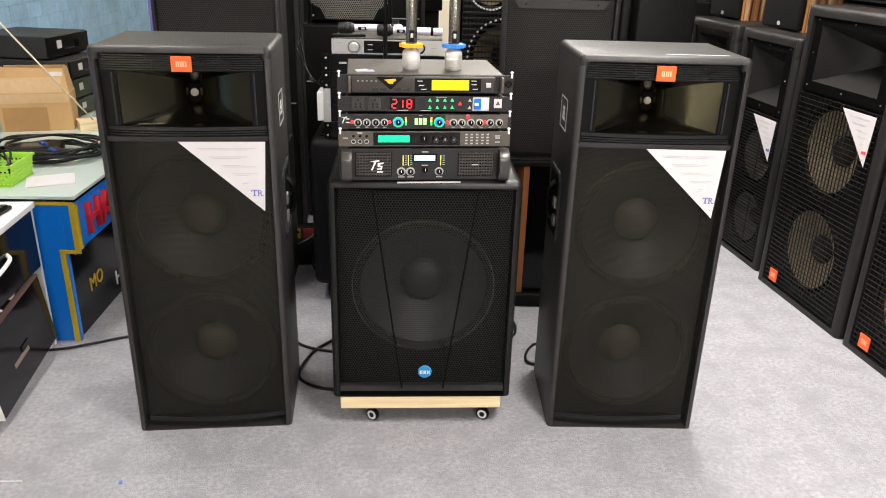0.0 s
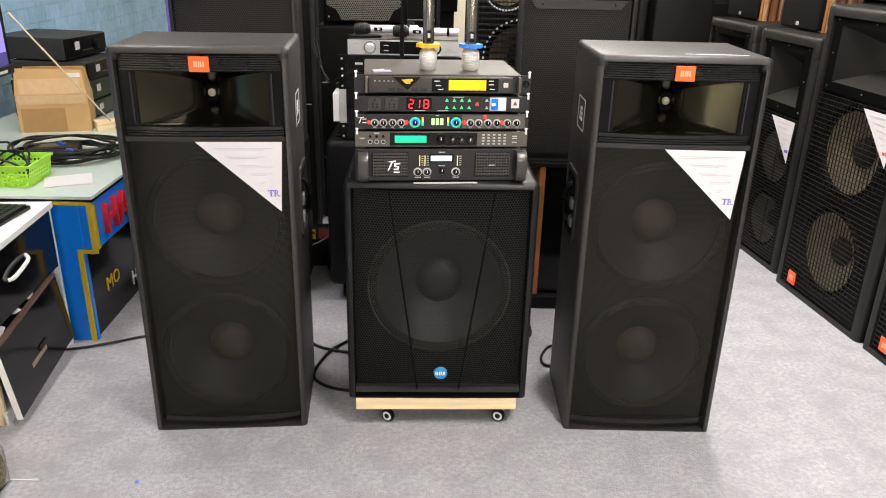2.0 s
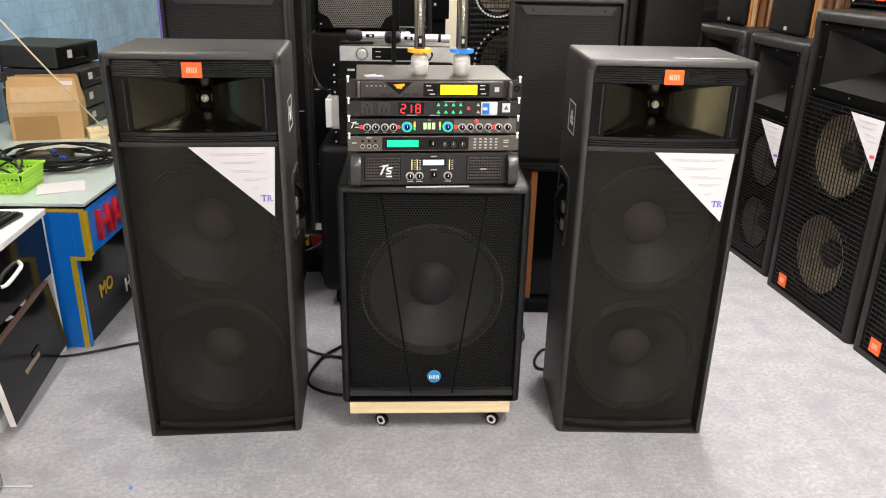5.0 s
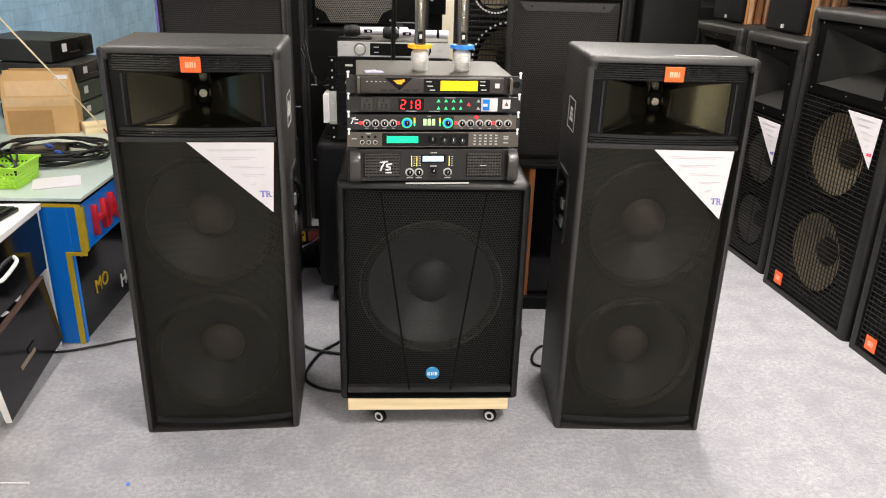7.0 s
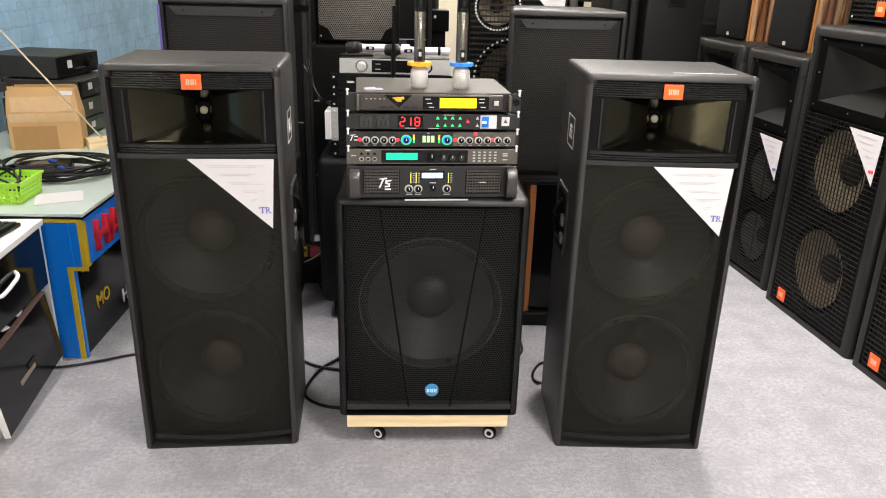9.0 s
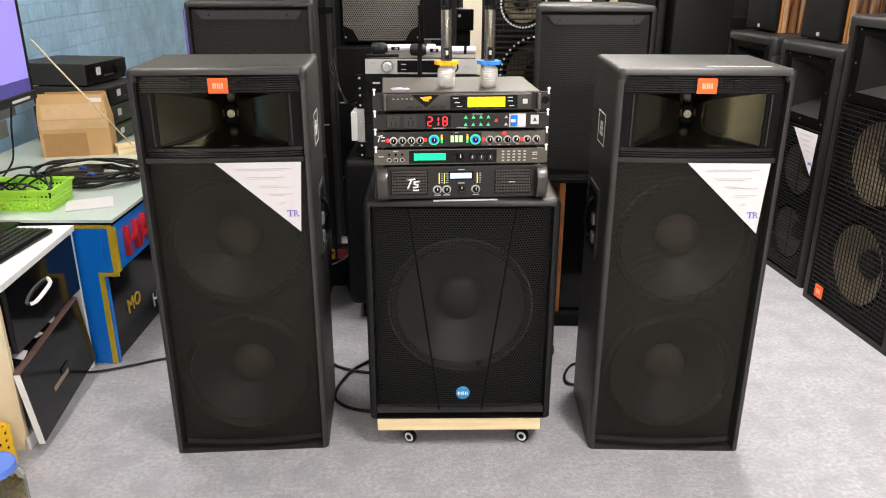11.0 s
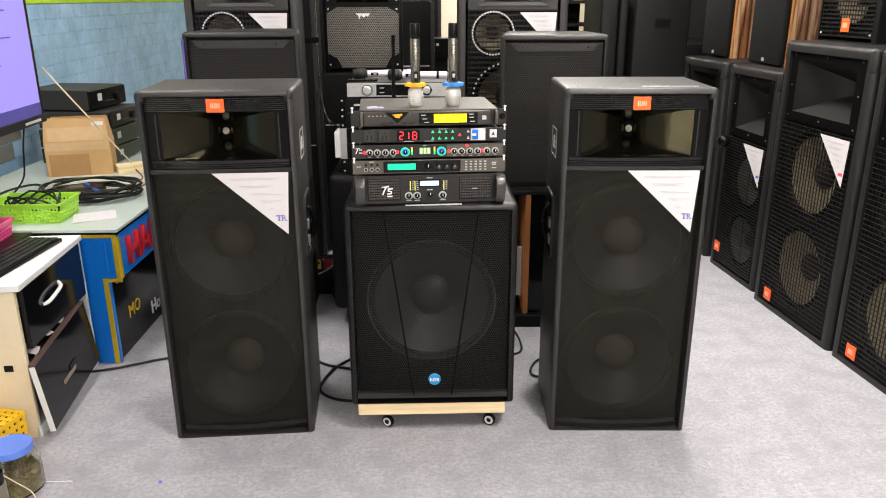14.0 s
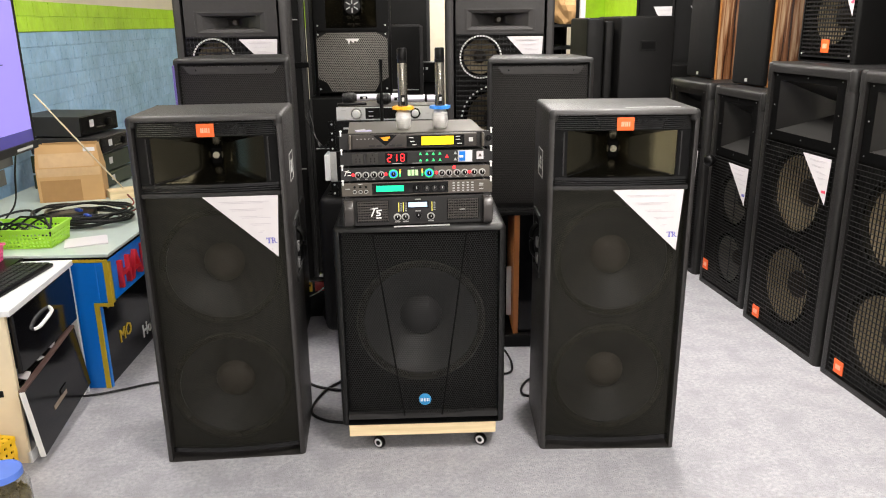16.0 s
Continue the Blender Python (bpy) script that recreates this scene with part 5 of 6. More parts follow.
# ---------------------------------------------------------------- on top of the aisle row
def satellite(m, label):
    """Cloth-fronted speaker with curved wooden sides."""
    e = empty("satellite_speaker", m, label, "loudspeaker", "wood-sided speakers on the row")
    W, D, H = 0.31, 0.34, 0.66
    bm = bmesh.new()
    out = []
    for k in range(9):
        t = k / 8
        out.append((W / 2 - 0.055 * t * t, 0.03 + D * t))
    ring = out + [(-x, y) for x, y in out[::-1]]
    lo = [bm.verts.new((x, y, 0)) for x, y in ring]
    hi = [bm.verts.new((x, y, H)) for x, y in ring]
    n = len(ring)
    for k in range(n):
        j = (k + 1) % n
        bm.faces.new((lo[k], lo[j], hi[j], hi[k]))
    bm.faces.new(lo[::-1])
    bm.faces.new(hi)
    bmesh.ops.recalc_face_normals(bm, faces=list(bm.faces))
    part("cabinet", bm, M_WOOD_GLOSS, e, "glossy streaked wood veneer")
    part("front_cloth", B(-W / 2 - 0.004, W / 2 + 0.004, -0.004, 0.03, 0.006, H - 0.006, 0.012, 3), M_CLOTH, e, "black cloth front", smooth=True)
    part("foot_badge", B(-0.012, 0.012, -0.006, -0.004, 0.022, 0.04), M_SILVER, e)
    part("trim", B(W / 2 - 0.004, W / 2 + 0.004, 0.030, 0.040, 0.0, H), M_ORANGE_WOOD, e)
    return e


M_WOOD_GLOSS = material("streaked_gloss_veneer", (0.17, 0.075, 0.032), 0.2, var=0.5, scale=5, spec=0.7, coat=0.5)
_nt = M_WOOD_GLOSS.node_tree
_tc, _mp, _wv, _rp = (_nt.nodes.new("ShaderNode" + n) for n in ("TexCoord", "Mapping", "TexNoise", "ValToRGB"))
_mp.inputs["Scale"].default_value = (26, 26, 1.3)
_wv.inputs["Scale"].default_value, _wv.inputs["Detail"].default_value, _wv.inputs["Distortion"].default_value = 1.6, 6, 0.7
for _k, (_p, _c) in enumerate(((0.36, (0.05, 0.018, 0.008, 1)), (0.52, (0.22, 0.095, 0.04, 1)), (0.66, (0.50, 0.33, 0.19, 1)))):
    _el = _rp.color_ramp.elements[_k] if _k < 2 else _rp.color_ramp.elements.new(_p)
    _el.position, _el.color = _p, _c
_nt.links.new(_tc.outputs["Object"], _mp.inputs[0])
_nt.links.new(_mp.outputs[0], _wv.inputs["Vector"])
_nt.links.new(_wv.outputs[0], _rp.inputs[0])
_nt.links.new(_rp.outputs[0], _nt.nodes["Principled BSDF"].inputs["Base Color"])
M_ORANGE_WOOD = material("orange_wood_trim", (0.45, 0.19, 0.05), 0.4)
M_CLOTH = material("black_speaker_cloth", (0.006, 0.006, 0.006), 0.7, spec=0.15, var=0.2, bump=0.4, bscale=700)
ROWM = pose(0, 0, 0, 0, 0, ROW)
satellite(pose(1.765, 3.860, 1.143, 0, 0, ROW), "black cloth-fronted speaker with glossy wooden sides")
satellite(pose(1.690, 4.440, 1.145, 0, 0, ROW - 1), "black cloth-fronted speaker with wooden sides, farther along")


def small_speaker(m, label):
    e = empty("small_speaker", m, label, "loudspeaker")
    W, H, D = 0.405, 0.55, 0.30
    part("cabinet", shell(W, D, H, 0.02, 0.16, 0.014), M_CAB, e, smooth=True)
    hw = W / 2 - 0.022
    bm = bmesh.new()
    for k in range(28):
        z = 0.024 + (H - 0.048) * k / 27
        box(bm, -hw, hw, 0.002, 0.006, z - 0.0036, z + 0.0036)
    for k in range(20):
        x = -hw + 2 * hw * k / 19
        box(bm, x - 0.0015, x + 0.0015, 0.006, 0.009, 0.02, H - 0.02)
    part("grille", bm, M_WIRE, e, "black barred grille")
    baffle(e, hw, 0.022, [(-hw, hw, 0.02, 0.36, 0, 0.20)], 0.14)
    part("upper_board", B(-hw, hw, 0.022, 0.03, 0.36, H - 0.02), M_CONE, e)
    woofer(e, 0, 0.20, 0.14, 0.02, M_CONE_TAN)
    badge(e, 0.0, 0.072, 0.002, 0.055, 0.058)
    price_sheet(e, hw - 0.15, hw - 0.01, 0.20, 0.42, 0.001, mark=M_MARK_RED)
    for sx in (-1, 1):
        part("screw", lathe(bmesh.new(), [(0.005, 0), (0.004, 0.004), (0, 0.004)], disc_front(sx * (hw - 0.01), 0.002, 0.035), 10), M_SILVER, e)
    return e


small_speaker(pose(1.853, 3.220, 1.297, 0, 0, ROW + 1), "small black speaker with orange badge on top of the row")
small_speaker(pose(1.94, 2.56, 1.297, 0, 0, ROW), "small black speaker with price sheet at the aisle corner")


# ---------------------------------------------------------------- desk side
DESK = pose(-1.271, 2.624, 0, 0, 0, 1.1)
desk = empty("display_counter", DESK, "glass-topped display counter with blue acrylic sign front and gold edging", "counter")
part("glass_top", B(-0.985, 0.012, -0.012, 1.75, 0.590, 0.604, 0.003), M_GLASS_TOP, desk, "pale greenish glass top")
part("top_rim", B(-0.985, 0.006, -0.006, 1.745, 0.578, 0.590), M_FACE_BLACK, desk)
part("sign_band", B(-0.05, 0.0, 0.0, 1.74, 0.389, 0.578, 0.002), M_SIGN_BLUE, desk, "blue acrylic sign band")
part("end_panel", B(-0.160, -0.05, 0.0, 0.02, 0.0, 0.578, 0.002), M_SIGN_BLUE, desk, "blue acrylic end panel")
part("lower_front", B(-0.085, -0.062, 0.02, 1.74, 0.0, 0.389, 0.002), M_BLACK_GLOSS, desk, "glossy black lower front")
part("rear_body", B(-0.98, -0.80, 0.02, 1.74, 0.0, 0.578), M_BLACK_GLOSS, desk)
part("shelf", B(-0.80, -0.085, 0.02, 1.74, 0.02, 0.05), M_BLACK_GLOSS, desk)
for x0, x1, y0, y1, z0, z1 in ((-0.017, 0.004, -0.006, 0.0, 0.389, 0.566), (-0.160, 0.004, -0.006, 0.0, 0.566, 0.582), (-0.076, 0.004, -0.006, 0.0, 0.374, 0.389), (-0.076, -0.056, -0.006, 0.0, 0.0, 0.374), (-0.012, 0.006, 0.0, 0.02, 0.389, 0.566), (-0.062, -0.054, 0.0, 0.02, 0.0, 0.389)):
    part("gold_edge", B(x0, x1, y0, y1, z0, z1, 0.001), M_GOLD, desk)
letters("sign_letters", "HA", 0.175, M_SIGN_RED, desk, pose(0.010, 0.075, 0.424, 0, 0, 90), 0.02)
part("letter_edge", B(0.002, 0.02, 0.345, 0.365, 0.424, 0.545), M_SIGN_RED, desk)
letters("gold_letters", "MO", 0.085, M_GOLD, desk, pose(-0.060, 0.160, 0.138, 0, 0, 90), 0.004)
letters("white_letters", "Hot", 0.092, M_WHITE, desk, pose(-0.060, 0.415, 0.052, 0, 0, 90), 0.004)
part("gold_bar", B(-0.062, -0.058, 0.08, 0.17, 0.335, 0.352), M_GOLD, desk)
part("gold_bar", B(-0.062, -0.058, 0.19, 0.23, 0.340, 0.355), M_GOLD, desk)

CAB = pose(-1.361, 2.043, 0, 0, 0, 5.46) @ Matrix.Diagonal((1, 0.945, 0.96, 1))
cab = empty("drawer_cabinet", CAB, "cream drawer cabinet with glossy black fronts, lower drawer hanging loose", "cabinet")
part("end_panel", B(-0.62, -0.012, 0.0, 0.018, 0.0, 0.585, 0.001), M_CREAM, cab, "cream laminate end panel")
part("far_panel", B(-0.62, 0.004, 0.575, 0.592, 0.0, 0.585, 0.001), M_WHITE, cab)
part("back_panel", B(-0.62, -0.60, 0.018, 0.575, 0.0, 0.585), M_CREAM, cab)
part("bottom_board", B(-0.60, -0.02, 0.018, 0.575, 0.0, 0.04), M_WHITE, cab)
part("plinth", B(-0.02, -0.006, 0.0, 0.575, 0.0, 0.045), M_WHITE, cab, "white plinth strip")
part("worktop", B(-0.62, 0.012, -0.012, 0.600, 0.585, 0.608, 0.002), M_WHITE, cab, "white laminate worktop")
part("middle_rail", B(-0.60, -0.03, 0.018, 0.575, 0.285, 0.30), M_FACE_BLACK, cab)
d = part("upper_drawer", B(-0.012, 0.006, 0.025, 0.572, 0.352, 0.578, 0.002), M_BLACK_GLOSS, cab, "glossy black drawer front")
part("handle", sweep(bmesh.new(), curve_pts([(0.006, 0.165, 0.468), (0.020, 0.180, 0.472), (0.026, 0.240, 0.484), (0.022, 0.300, 0.492), (0.006, 0.318, 0.502)], 16), 0.007, 8), M_WHITE, d, "white curved handle", smooth=True)
M_SLOT = material("worn_brown_slot", (0.22, 0.17, 0.13), 0.5)
lower = part("lower_drawer", B(-0.009, 0.009, -0.275, 0.255, -0.140, 0.135, 0.002), M_BLACK_GLOSS, cab, "loose glossy black drawer front", m=pose(0.021, 0.258, 0.188, 4.3, -5, 0.3))
part("brown_edge", B(-0.010, 0.010, -0.275, 0.255, 0.135, 0.143), material("brown_edge_band", (0.10, 0.06, 0.05), 0.5), lower)
part("white_edge", B(-0.009, 0.010, -0.2785, -0.275, -0.140, 0.135), M_WHITE, lower)
part("slot_handle", B(0.009, 0.012, -0.110, 0.020, -0.045, -0.028, 0.001), M_SLOT, lower)
part("slot_recess", B(0.009, 0.0125, -0.030, 0.034, -0.028, -0.006, 0.001), M_FACE_BLACK, lower)
part("lock", B(-0.09, -0.06, -0.003, 0.0, 0.275, 0.30, 0.001), M_FACE_BLACK, cab)
for y, z, a in ((0.10, 0.285, 12), (0.22, 0.30, -8), (0.35, 0.305, 20)):
    part("loose_paper", B(-0.06, 0.0, -0.025, 0.025, 0, 0.002, m=pose(-0.01, y, z + 0.022, a, 24, a)), M_PAPER, cab)

keyboard = empty("keyboard", pose(-1.515, 2.30, 0.584, 0, 0, 88), "black computer keyboard on the white worktop", "keyboard")
part("tray", B(-0.22, 0.22, -0.075, 0.075, 0.0, 0.016, 0.005), M_PLASTIC, keyboard, smooth=True)
bm = bmesh.new()
for r in range(5):
    for c in range(20):
        box(bm, -0.21 + c * 0.021, -0.193 + c * 0.021, -0.066 + r * 0.026, -0.046 + r * 0.026, 0.016, 0.022)
tagged(part("keys", bm, M_FACE_DARK, keyboard), "small black keys", kind="stuff")


def basket(m, L, W, H, mat, label, rows, name="plastic_basket"):
    """Open plastic basket with a lattice of slots in its walls."""
    e = empty(name, m, label, "basket", "plastic baskets")
    part("floor_plate", B(-L / 2 + 0.012, L / 2 - 0.012, -W / 2 + 0.012, W / 2 - 0.012, 0, 0.003), mat, e)
    for ax, half, off in ((0, L / 2, -W / 2), (0, L / 2, W / 2), (1, W / 2, -L / 2), (1, W / 2, L / 2)):
        bm = bmesh.new()
        s = 1 if off > 0 else -1
        n = int(half * 2 / 0.0165)

        def wallbox(a0, a1, z0, z1, t):
            o = off - s * 0.012
            if ax == 0:
                box(bm, a0, a1, o - t, o + t, z0, z1)
            else:
                box(bm, o - t, o + t, a0, a1, z0, z1)
        for k in range(n + 1):
            a = -half + 0.012 + (2 * half - 0.024) * k / n
            wallbox(a - 0.0034, a + 0.0034, 0, H, 0.001)
        for k in range(rows + 1):
            z = H * 0.74 * k / rows
            wallbox(-half + 0.01, half - 0.01, z, z + 0.0075, 0.0012)
        wallbox(-half + 0.008, half - 0.008, H * 0.80, H - 0.008, 0.0012)
        wallbox(-half - 0.004, half + 0.004, H - 0.009, H, 0.004)
        for v in bm.verts:
            v.co[1 - ax] += s * 0.014 * v.co.z / H
        part("wall_lattice", bm, mat, e)
    return e


basket(pose(-1.675, 2.79, 0.604, 0, 0, 3), 0.30, 0.20, 0.085, M_LIME, "lime green slotted plastic basket holding cables", 4)
basket(pose(-1.775, 2.49, 0.585, 0, 0, 6), 0.26, 0.16, 0.08, M_PINK, "pink slotted plastic basket on the worktop", 4)
tangle = empty("cable_bundle", pose(-1.675, 2.79, 0.610, 0, 0, 0), "black cable bundle lying in the green basket", "cable")
for k in range(3):
    part("loop", sweep(bmesh.new(), curve_pts([(0.12 * math.cos(a + k) * (0.9 + 0.1 * math.sin(3 * a)), 0.07 * math.sin(a + k), 0.03 + 0.035 * (1 + math.sin(2 * a + k))) for a in [q * 0.7 for q in range(10)]], 40), 0.0045, 6), M_CABLE, tangle, smooth=True)
leaf = empty("paper_leaflet", pose(-1.428, 2.80, 0.6045, 0, 0, -14), "white leaflet lying on the glass counter", "leaflet")
part("sheet", B(-0.085, 0.085, -0.075, 0.075, 0, 0.002, m=Matrix.Rotation(radians(38), 4, "Z")), M_PAPER, leaf)
part("fold_sheet", B(-0.083, 0.083, -0.073, 0.073, 0.002, 0.0035, m=Matrix.Rotation(radians(41), 4, "Z")), M_PAPER, leaf)

M_PLUG = material("dark_blue_plug", (0.02, 0.05, 0.26), 0.4)
coil = empty("cable_coil", pose(-1.60, 3.14, 0.604, 0, 0, 0), "loose coil of black speaker cable on the counter", "cable")
rng = random.Random(5)
for k in range(9):
    rx, ry = 0.15 + 0.07 * rng.random(), 0.13 + 0.06 * rng.random()
    ox, oy, ph = 0.05 * (rng.random() - 0.4), 0.06 * (rng.random() - 0.5), rng.random() * 6
    pts = []
    for q in range(11):
        a = ph + q * 2 * math.pi / 10.0
        pts.append((ox + rx * math.cos(a) * (1 + 0.07 * math.sin(3 * a + k)), oy + ry * math.sin(a), 0.008 + 0.006 * k + 0.012 * math.sin(2 * a + k) ** 2))
    part("turn", sweep(bmesh.new(), curve_pts(pts, 48), 0.0055, 6), M_CABLE, coil, smooth=True)
for x, y in ((-0.02, 0.0), (0.07, -0.11)):
    part("blue_plug", lathe(bmesh.new(), [(0, 0), (0.011, 0.0), (0.013, 0.01), (0.013, 0.045), (0.009, 0.05), (0.008, 0.075), (0, 0.075)], pose(x, y, 0.062, 90, 0, 60) @ Matrix.Diagonal((0.75, 0.75, 0.6, 1)), 14), M_PLUG, coil, smooth=True)
pack = empty("power_adapter", pose(-1.66, 3.17, 0.604, 0, 0, 20), "flat black box lying inside the cable coil", "adapter")
part("shell", B(-0.11, 0.11, -0.07, 0.07, 0, 0.045, 0.012, 3), M_PLASTIC, pack, smooth=True)
part("label_patch", B(-0.05, 0.05, -0.03, 0.03, 0.045, 0.046), M_FACE_GREY, pack)
loose = empty("loose_cable", pose(0, 0, 0), "black cable trailing over the counter", "cable")
part("cord", sweep(bmesh.new(), curve_pts([(-1.95, 2.75, 0.62), (-1.93, 3.0, 0.66), (-1.85, 3.16, 0.66), (-1.80, 3.06, 0.62), (-1.92, 2.95, 0.612), (-2.0, 3.05, 0.612)], 40), 0.0055, 6), M_CABLE, loose, smooth=True)

# carton
carton = empty("cardboard_box", pose(-1.855, 3.60, 0.604, 0, 0, 15) @ Matrix.Diagonal((1.03, 1, 1.0, 1)), "open brown cardboard box with clear tape and a white label", "box")
for x0, x1, y0, y1 in ((-0.155, 0.155, 0.0, 0.005), (-0.155, 0.155, 0.145, 0.15), (-0.155, -0.150, 0.005, 0.145), (0.150, 0.155, 0.005, 0.145)):
    part("wall_board", B(x0, x1, y0, y1, 0, 0.18), M_CARTON, carton)
part("base_board", B(-0.15, 0.15, 0.005, 0.145, 0, 0.005), M_CARTON, carton)
bm = B(-0.155, 0.155, 0, 0.004, 0, 0.115, m=pose(0, 0.0, 0.18, -10, 0, 0))
for v in bm.verts:
    if v.co.z > 0.25:
        v.co.x = v.co.x * 0.90 - 0.004
        v.co.z += 0.010 * (v.co.x < 0)
part("front_flap", bm, M_CARTON, carton, "upright taped front flap")
bm = B(-0.150, 0.150, 0, 0.004, 0, 0.118, m=pose(0, 0.146, 0.18, 12, 0, 0))
for v in bm.verts:
    if v.co.z > 0.25:
        v.co.x = v.co.x * 0.88 + 0.002
part("back_flap", bm, M_CARTON, carton)
for x_, a_ in ((0.150, -7), (-0.154, 7)):
    bm = B(0, 0.004, 0.005, 0.14, 0, 0.112, m=pose(x_, 0.0, 0.18, 0, a_, 0))
    for v in bm.verts:
        if v.co.z > 0.25:
            v.co.y = 0.024 if v.co.y < 0.07 else 0.122
    part("side_flap", bm, M_CARTON, carton)
M_TAPE = material("clear_packing_tape", (0.60, 0.40, 0.22), 0.14, spec=0.8, bump=0.7, bscale=22, bdist=0.006)
part("tape", B(-0.148, 0.148, -0.0015, 0.0, 0.135, 0.178), M_TAPE, carton, "crinkled clear tape")
part("dark_patch", B(-0.14, 0.05, -0.001, 0.0, 0.0, 0.115), material("darker_cardboard", (0.38, 0.21, 0.08), 0.8), carton)
part("tape", B(-0.135, 0.125, -0.0012, 0.0, 0.004, 0.075, m=pose(0, 0.0, 0.18, -10, 0, 0)), M_TAPE, carton)
part("white_label", B(0.09, 0.145, -0.0015, 0.0, 0.080, 0.10, m=pose(-0.012, 0.0, 0.18, -10, 0, 0)), M_PAPER, carton)

# boxes of electronics behind the carton
M_RECEIVER = material("black_metal_lid", (0.028, 0.027, 0.026), 0.5, spec=0.4, var=0.2, bump=0.2)
M_OLIVE = material("dark_green_metal", (0.018, 0.03, 0.014), 0.4, var=0.2)
for k, (z0, z1, mat, lab, dx, rz) in enumerate(((0.604, 0.692, M_OLIVE, "dark green metal power unit at the bottom of a stack", 0.0, 88), (0.692, 0.798, M_OLIVE, "dark green metal power unit with white sticker", 0.0, 87), (0.798, 0.898, M_RECEIVER, "black receiver with buttons and white sticker", 0.01, 87), (0.898, 1.015, M_RECEIVER, "black receiver on top of the stack, slightly turned", -0.075, 83))):
    e = empty("receiver" if k > 1 else "power_unit", pose(-1.80 + dx, 4.07, z0, 0, 0, rz), lab, "receiver", "stacked electronics")
    h = z1 - z0
    part("case", B(-0.19, 0.19, 0, 0.40, 0.006, h - 0.002, 0.004), mat, e)
    for sx in (-1, 1):
        for yy in (0.03, 0.31):
            part("foot", B(sx * 0.15 - 0.015, sx * 0.15 + 0.015, yy, yy + 0.03, 0, 0.006), M_PLASTIC, e)
    part("fascia", B(-0.188, 0.188, -0.010, 0, 0.01, h - 0.006, 0.003), M_FACE_BLACK if k > 1 else mat, e)
    part("sticker", B(-0.105, -0.065, -0.0115, -0.010, h * 0.42, h * 0.76), M_PAPER, e)
    if k > 1:
        part("volume_dial", lathe(bmesh.new(), [(0.022, 0), (0.022, 0.012), (0, 0.013)], disc_front(0.09, -0.010, h * 0.5), 20), M_PLASTIC, e, smooth=True)
        dots(e, "button", M_FACE_GREY, [(-0.03 + 0.024 * q, h * 0.35) for q in range(4)], 0.014, 0.006, -0.010)
plank = empty("wooden_offcut", pose(-1.60, 3.70, 0.604, 0, 0, 32), "raw wooden offcut lying on the counter", "board")
part("board", B(-0.10, 0.12, -0.05, 0.05, 0, 0.045, 0.002), M_PINE, plank)
part("dark_end", B(0.12, 0.122, -0.05, 0.05, 0.0, 0.045), M_CARTON, plank)
plug = empty("red_wire", pose(0, 0, 0), "thin red and brown wire hanging at the counter edge", "wire")
part("cord", sweep(bmesh.new(), curve_pts([(-1.50, 3.45, 0.67), (-1.46, 3.42, 0.63), (-1.50, 3.36, 0.612), (-1.43, 3.34, 0.612), (-1.40, 3.42, 0.65)], 24), 0.004, 6), material("brown_wire", (0.20, 0.04, 0.03), 0.5), plug, smooth=True)

# screen
tv = empty("television", pose(-1.662, 2.962, 0.990, 0, 0, 94.0), "flat television on a pole stand showing a violet page", "television")
part("back_shell", B(-1.0, 0.0, 0.008, 0.045, 0.0, 0.62, 0.006), M_PLASTIC, tv)
part("bezel", B(-1.0, 0.0, -0.004, 0.008, 0.0, 0.62, 0.002), M_PLASTIC, tv)
part("lower_bezel", B(-1.0, 0.0, -0.012, -0.004, 0.0, 0.035, 0.003), M_FACE_DARK, tv)
scr = part("screen", B(-0.985, -0.030, -0.0065, -0.004, 0.036, 0.608), M_TV, tv, "lit violet screen")
part("task_bar", B(-0.985, -0.030, -0.0078, -0.0065, 0.036, 0.085), M_TV_DARK, scr)
rng = random.Random(9)
for k in range(12):
    z = 0.56 - k * 0.034
    part("text_line", B(-0.90, -0.90 + 0.35 + 0.4 * rng.random(), -0.0078, -0.0065, z, z + 0.0045), M_TV_DARK, scr)
part("maker_mark", B(-0.20, -0.06, -0.0135, -0.012, 0.010, 0.020), M_LABEL, tv)
part("pole", B(-0.52, -0.46, 0.03, 0.07, -0.406, 0.25), M_PLASTIC, tv)
part("stand_foot", B(-0.62, -0.36, -0.04, 0.16, -0.406, -0.394, 0.004), M_PLASTIC, tv)
part("standby_wire", sweep(bmesh.new(), curve_pts([(-0.10, 0.04, 0.01), (-0.06, 0.08, -0.1), (-0.02, 0.12, -0.24), (0.02, 0.2, -0.33)], 20), 0.004, 6), M_CABLE, tv, smooth=True)

cord = empty("cream_cord", pose(0, 0, 0), "thin cream cord stretched from the television to the counter", "cord")
part("cord", sweep(bmesh.new(), curve_pts([(-1.640, 2.97, 1.216), (-1.542, 3.13, 0.972), (-1.448, 3.29, 0.735)], 20), 0.0035, 6), M_CREAM, cord, smooth=True)

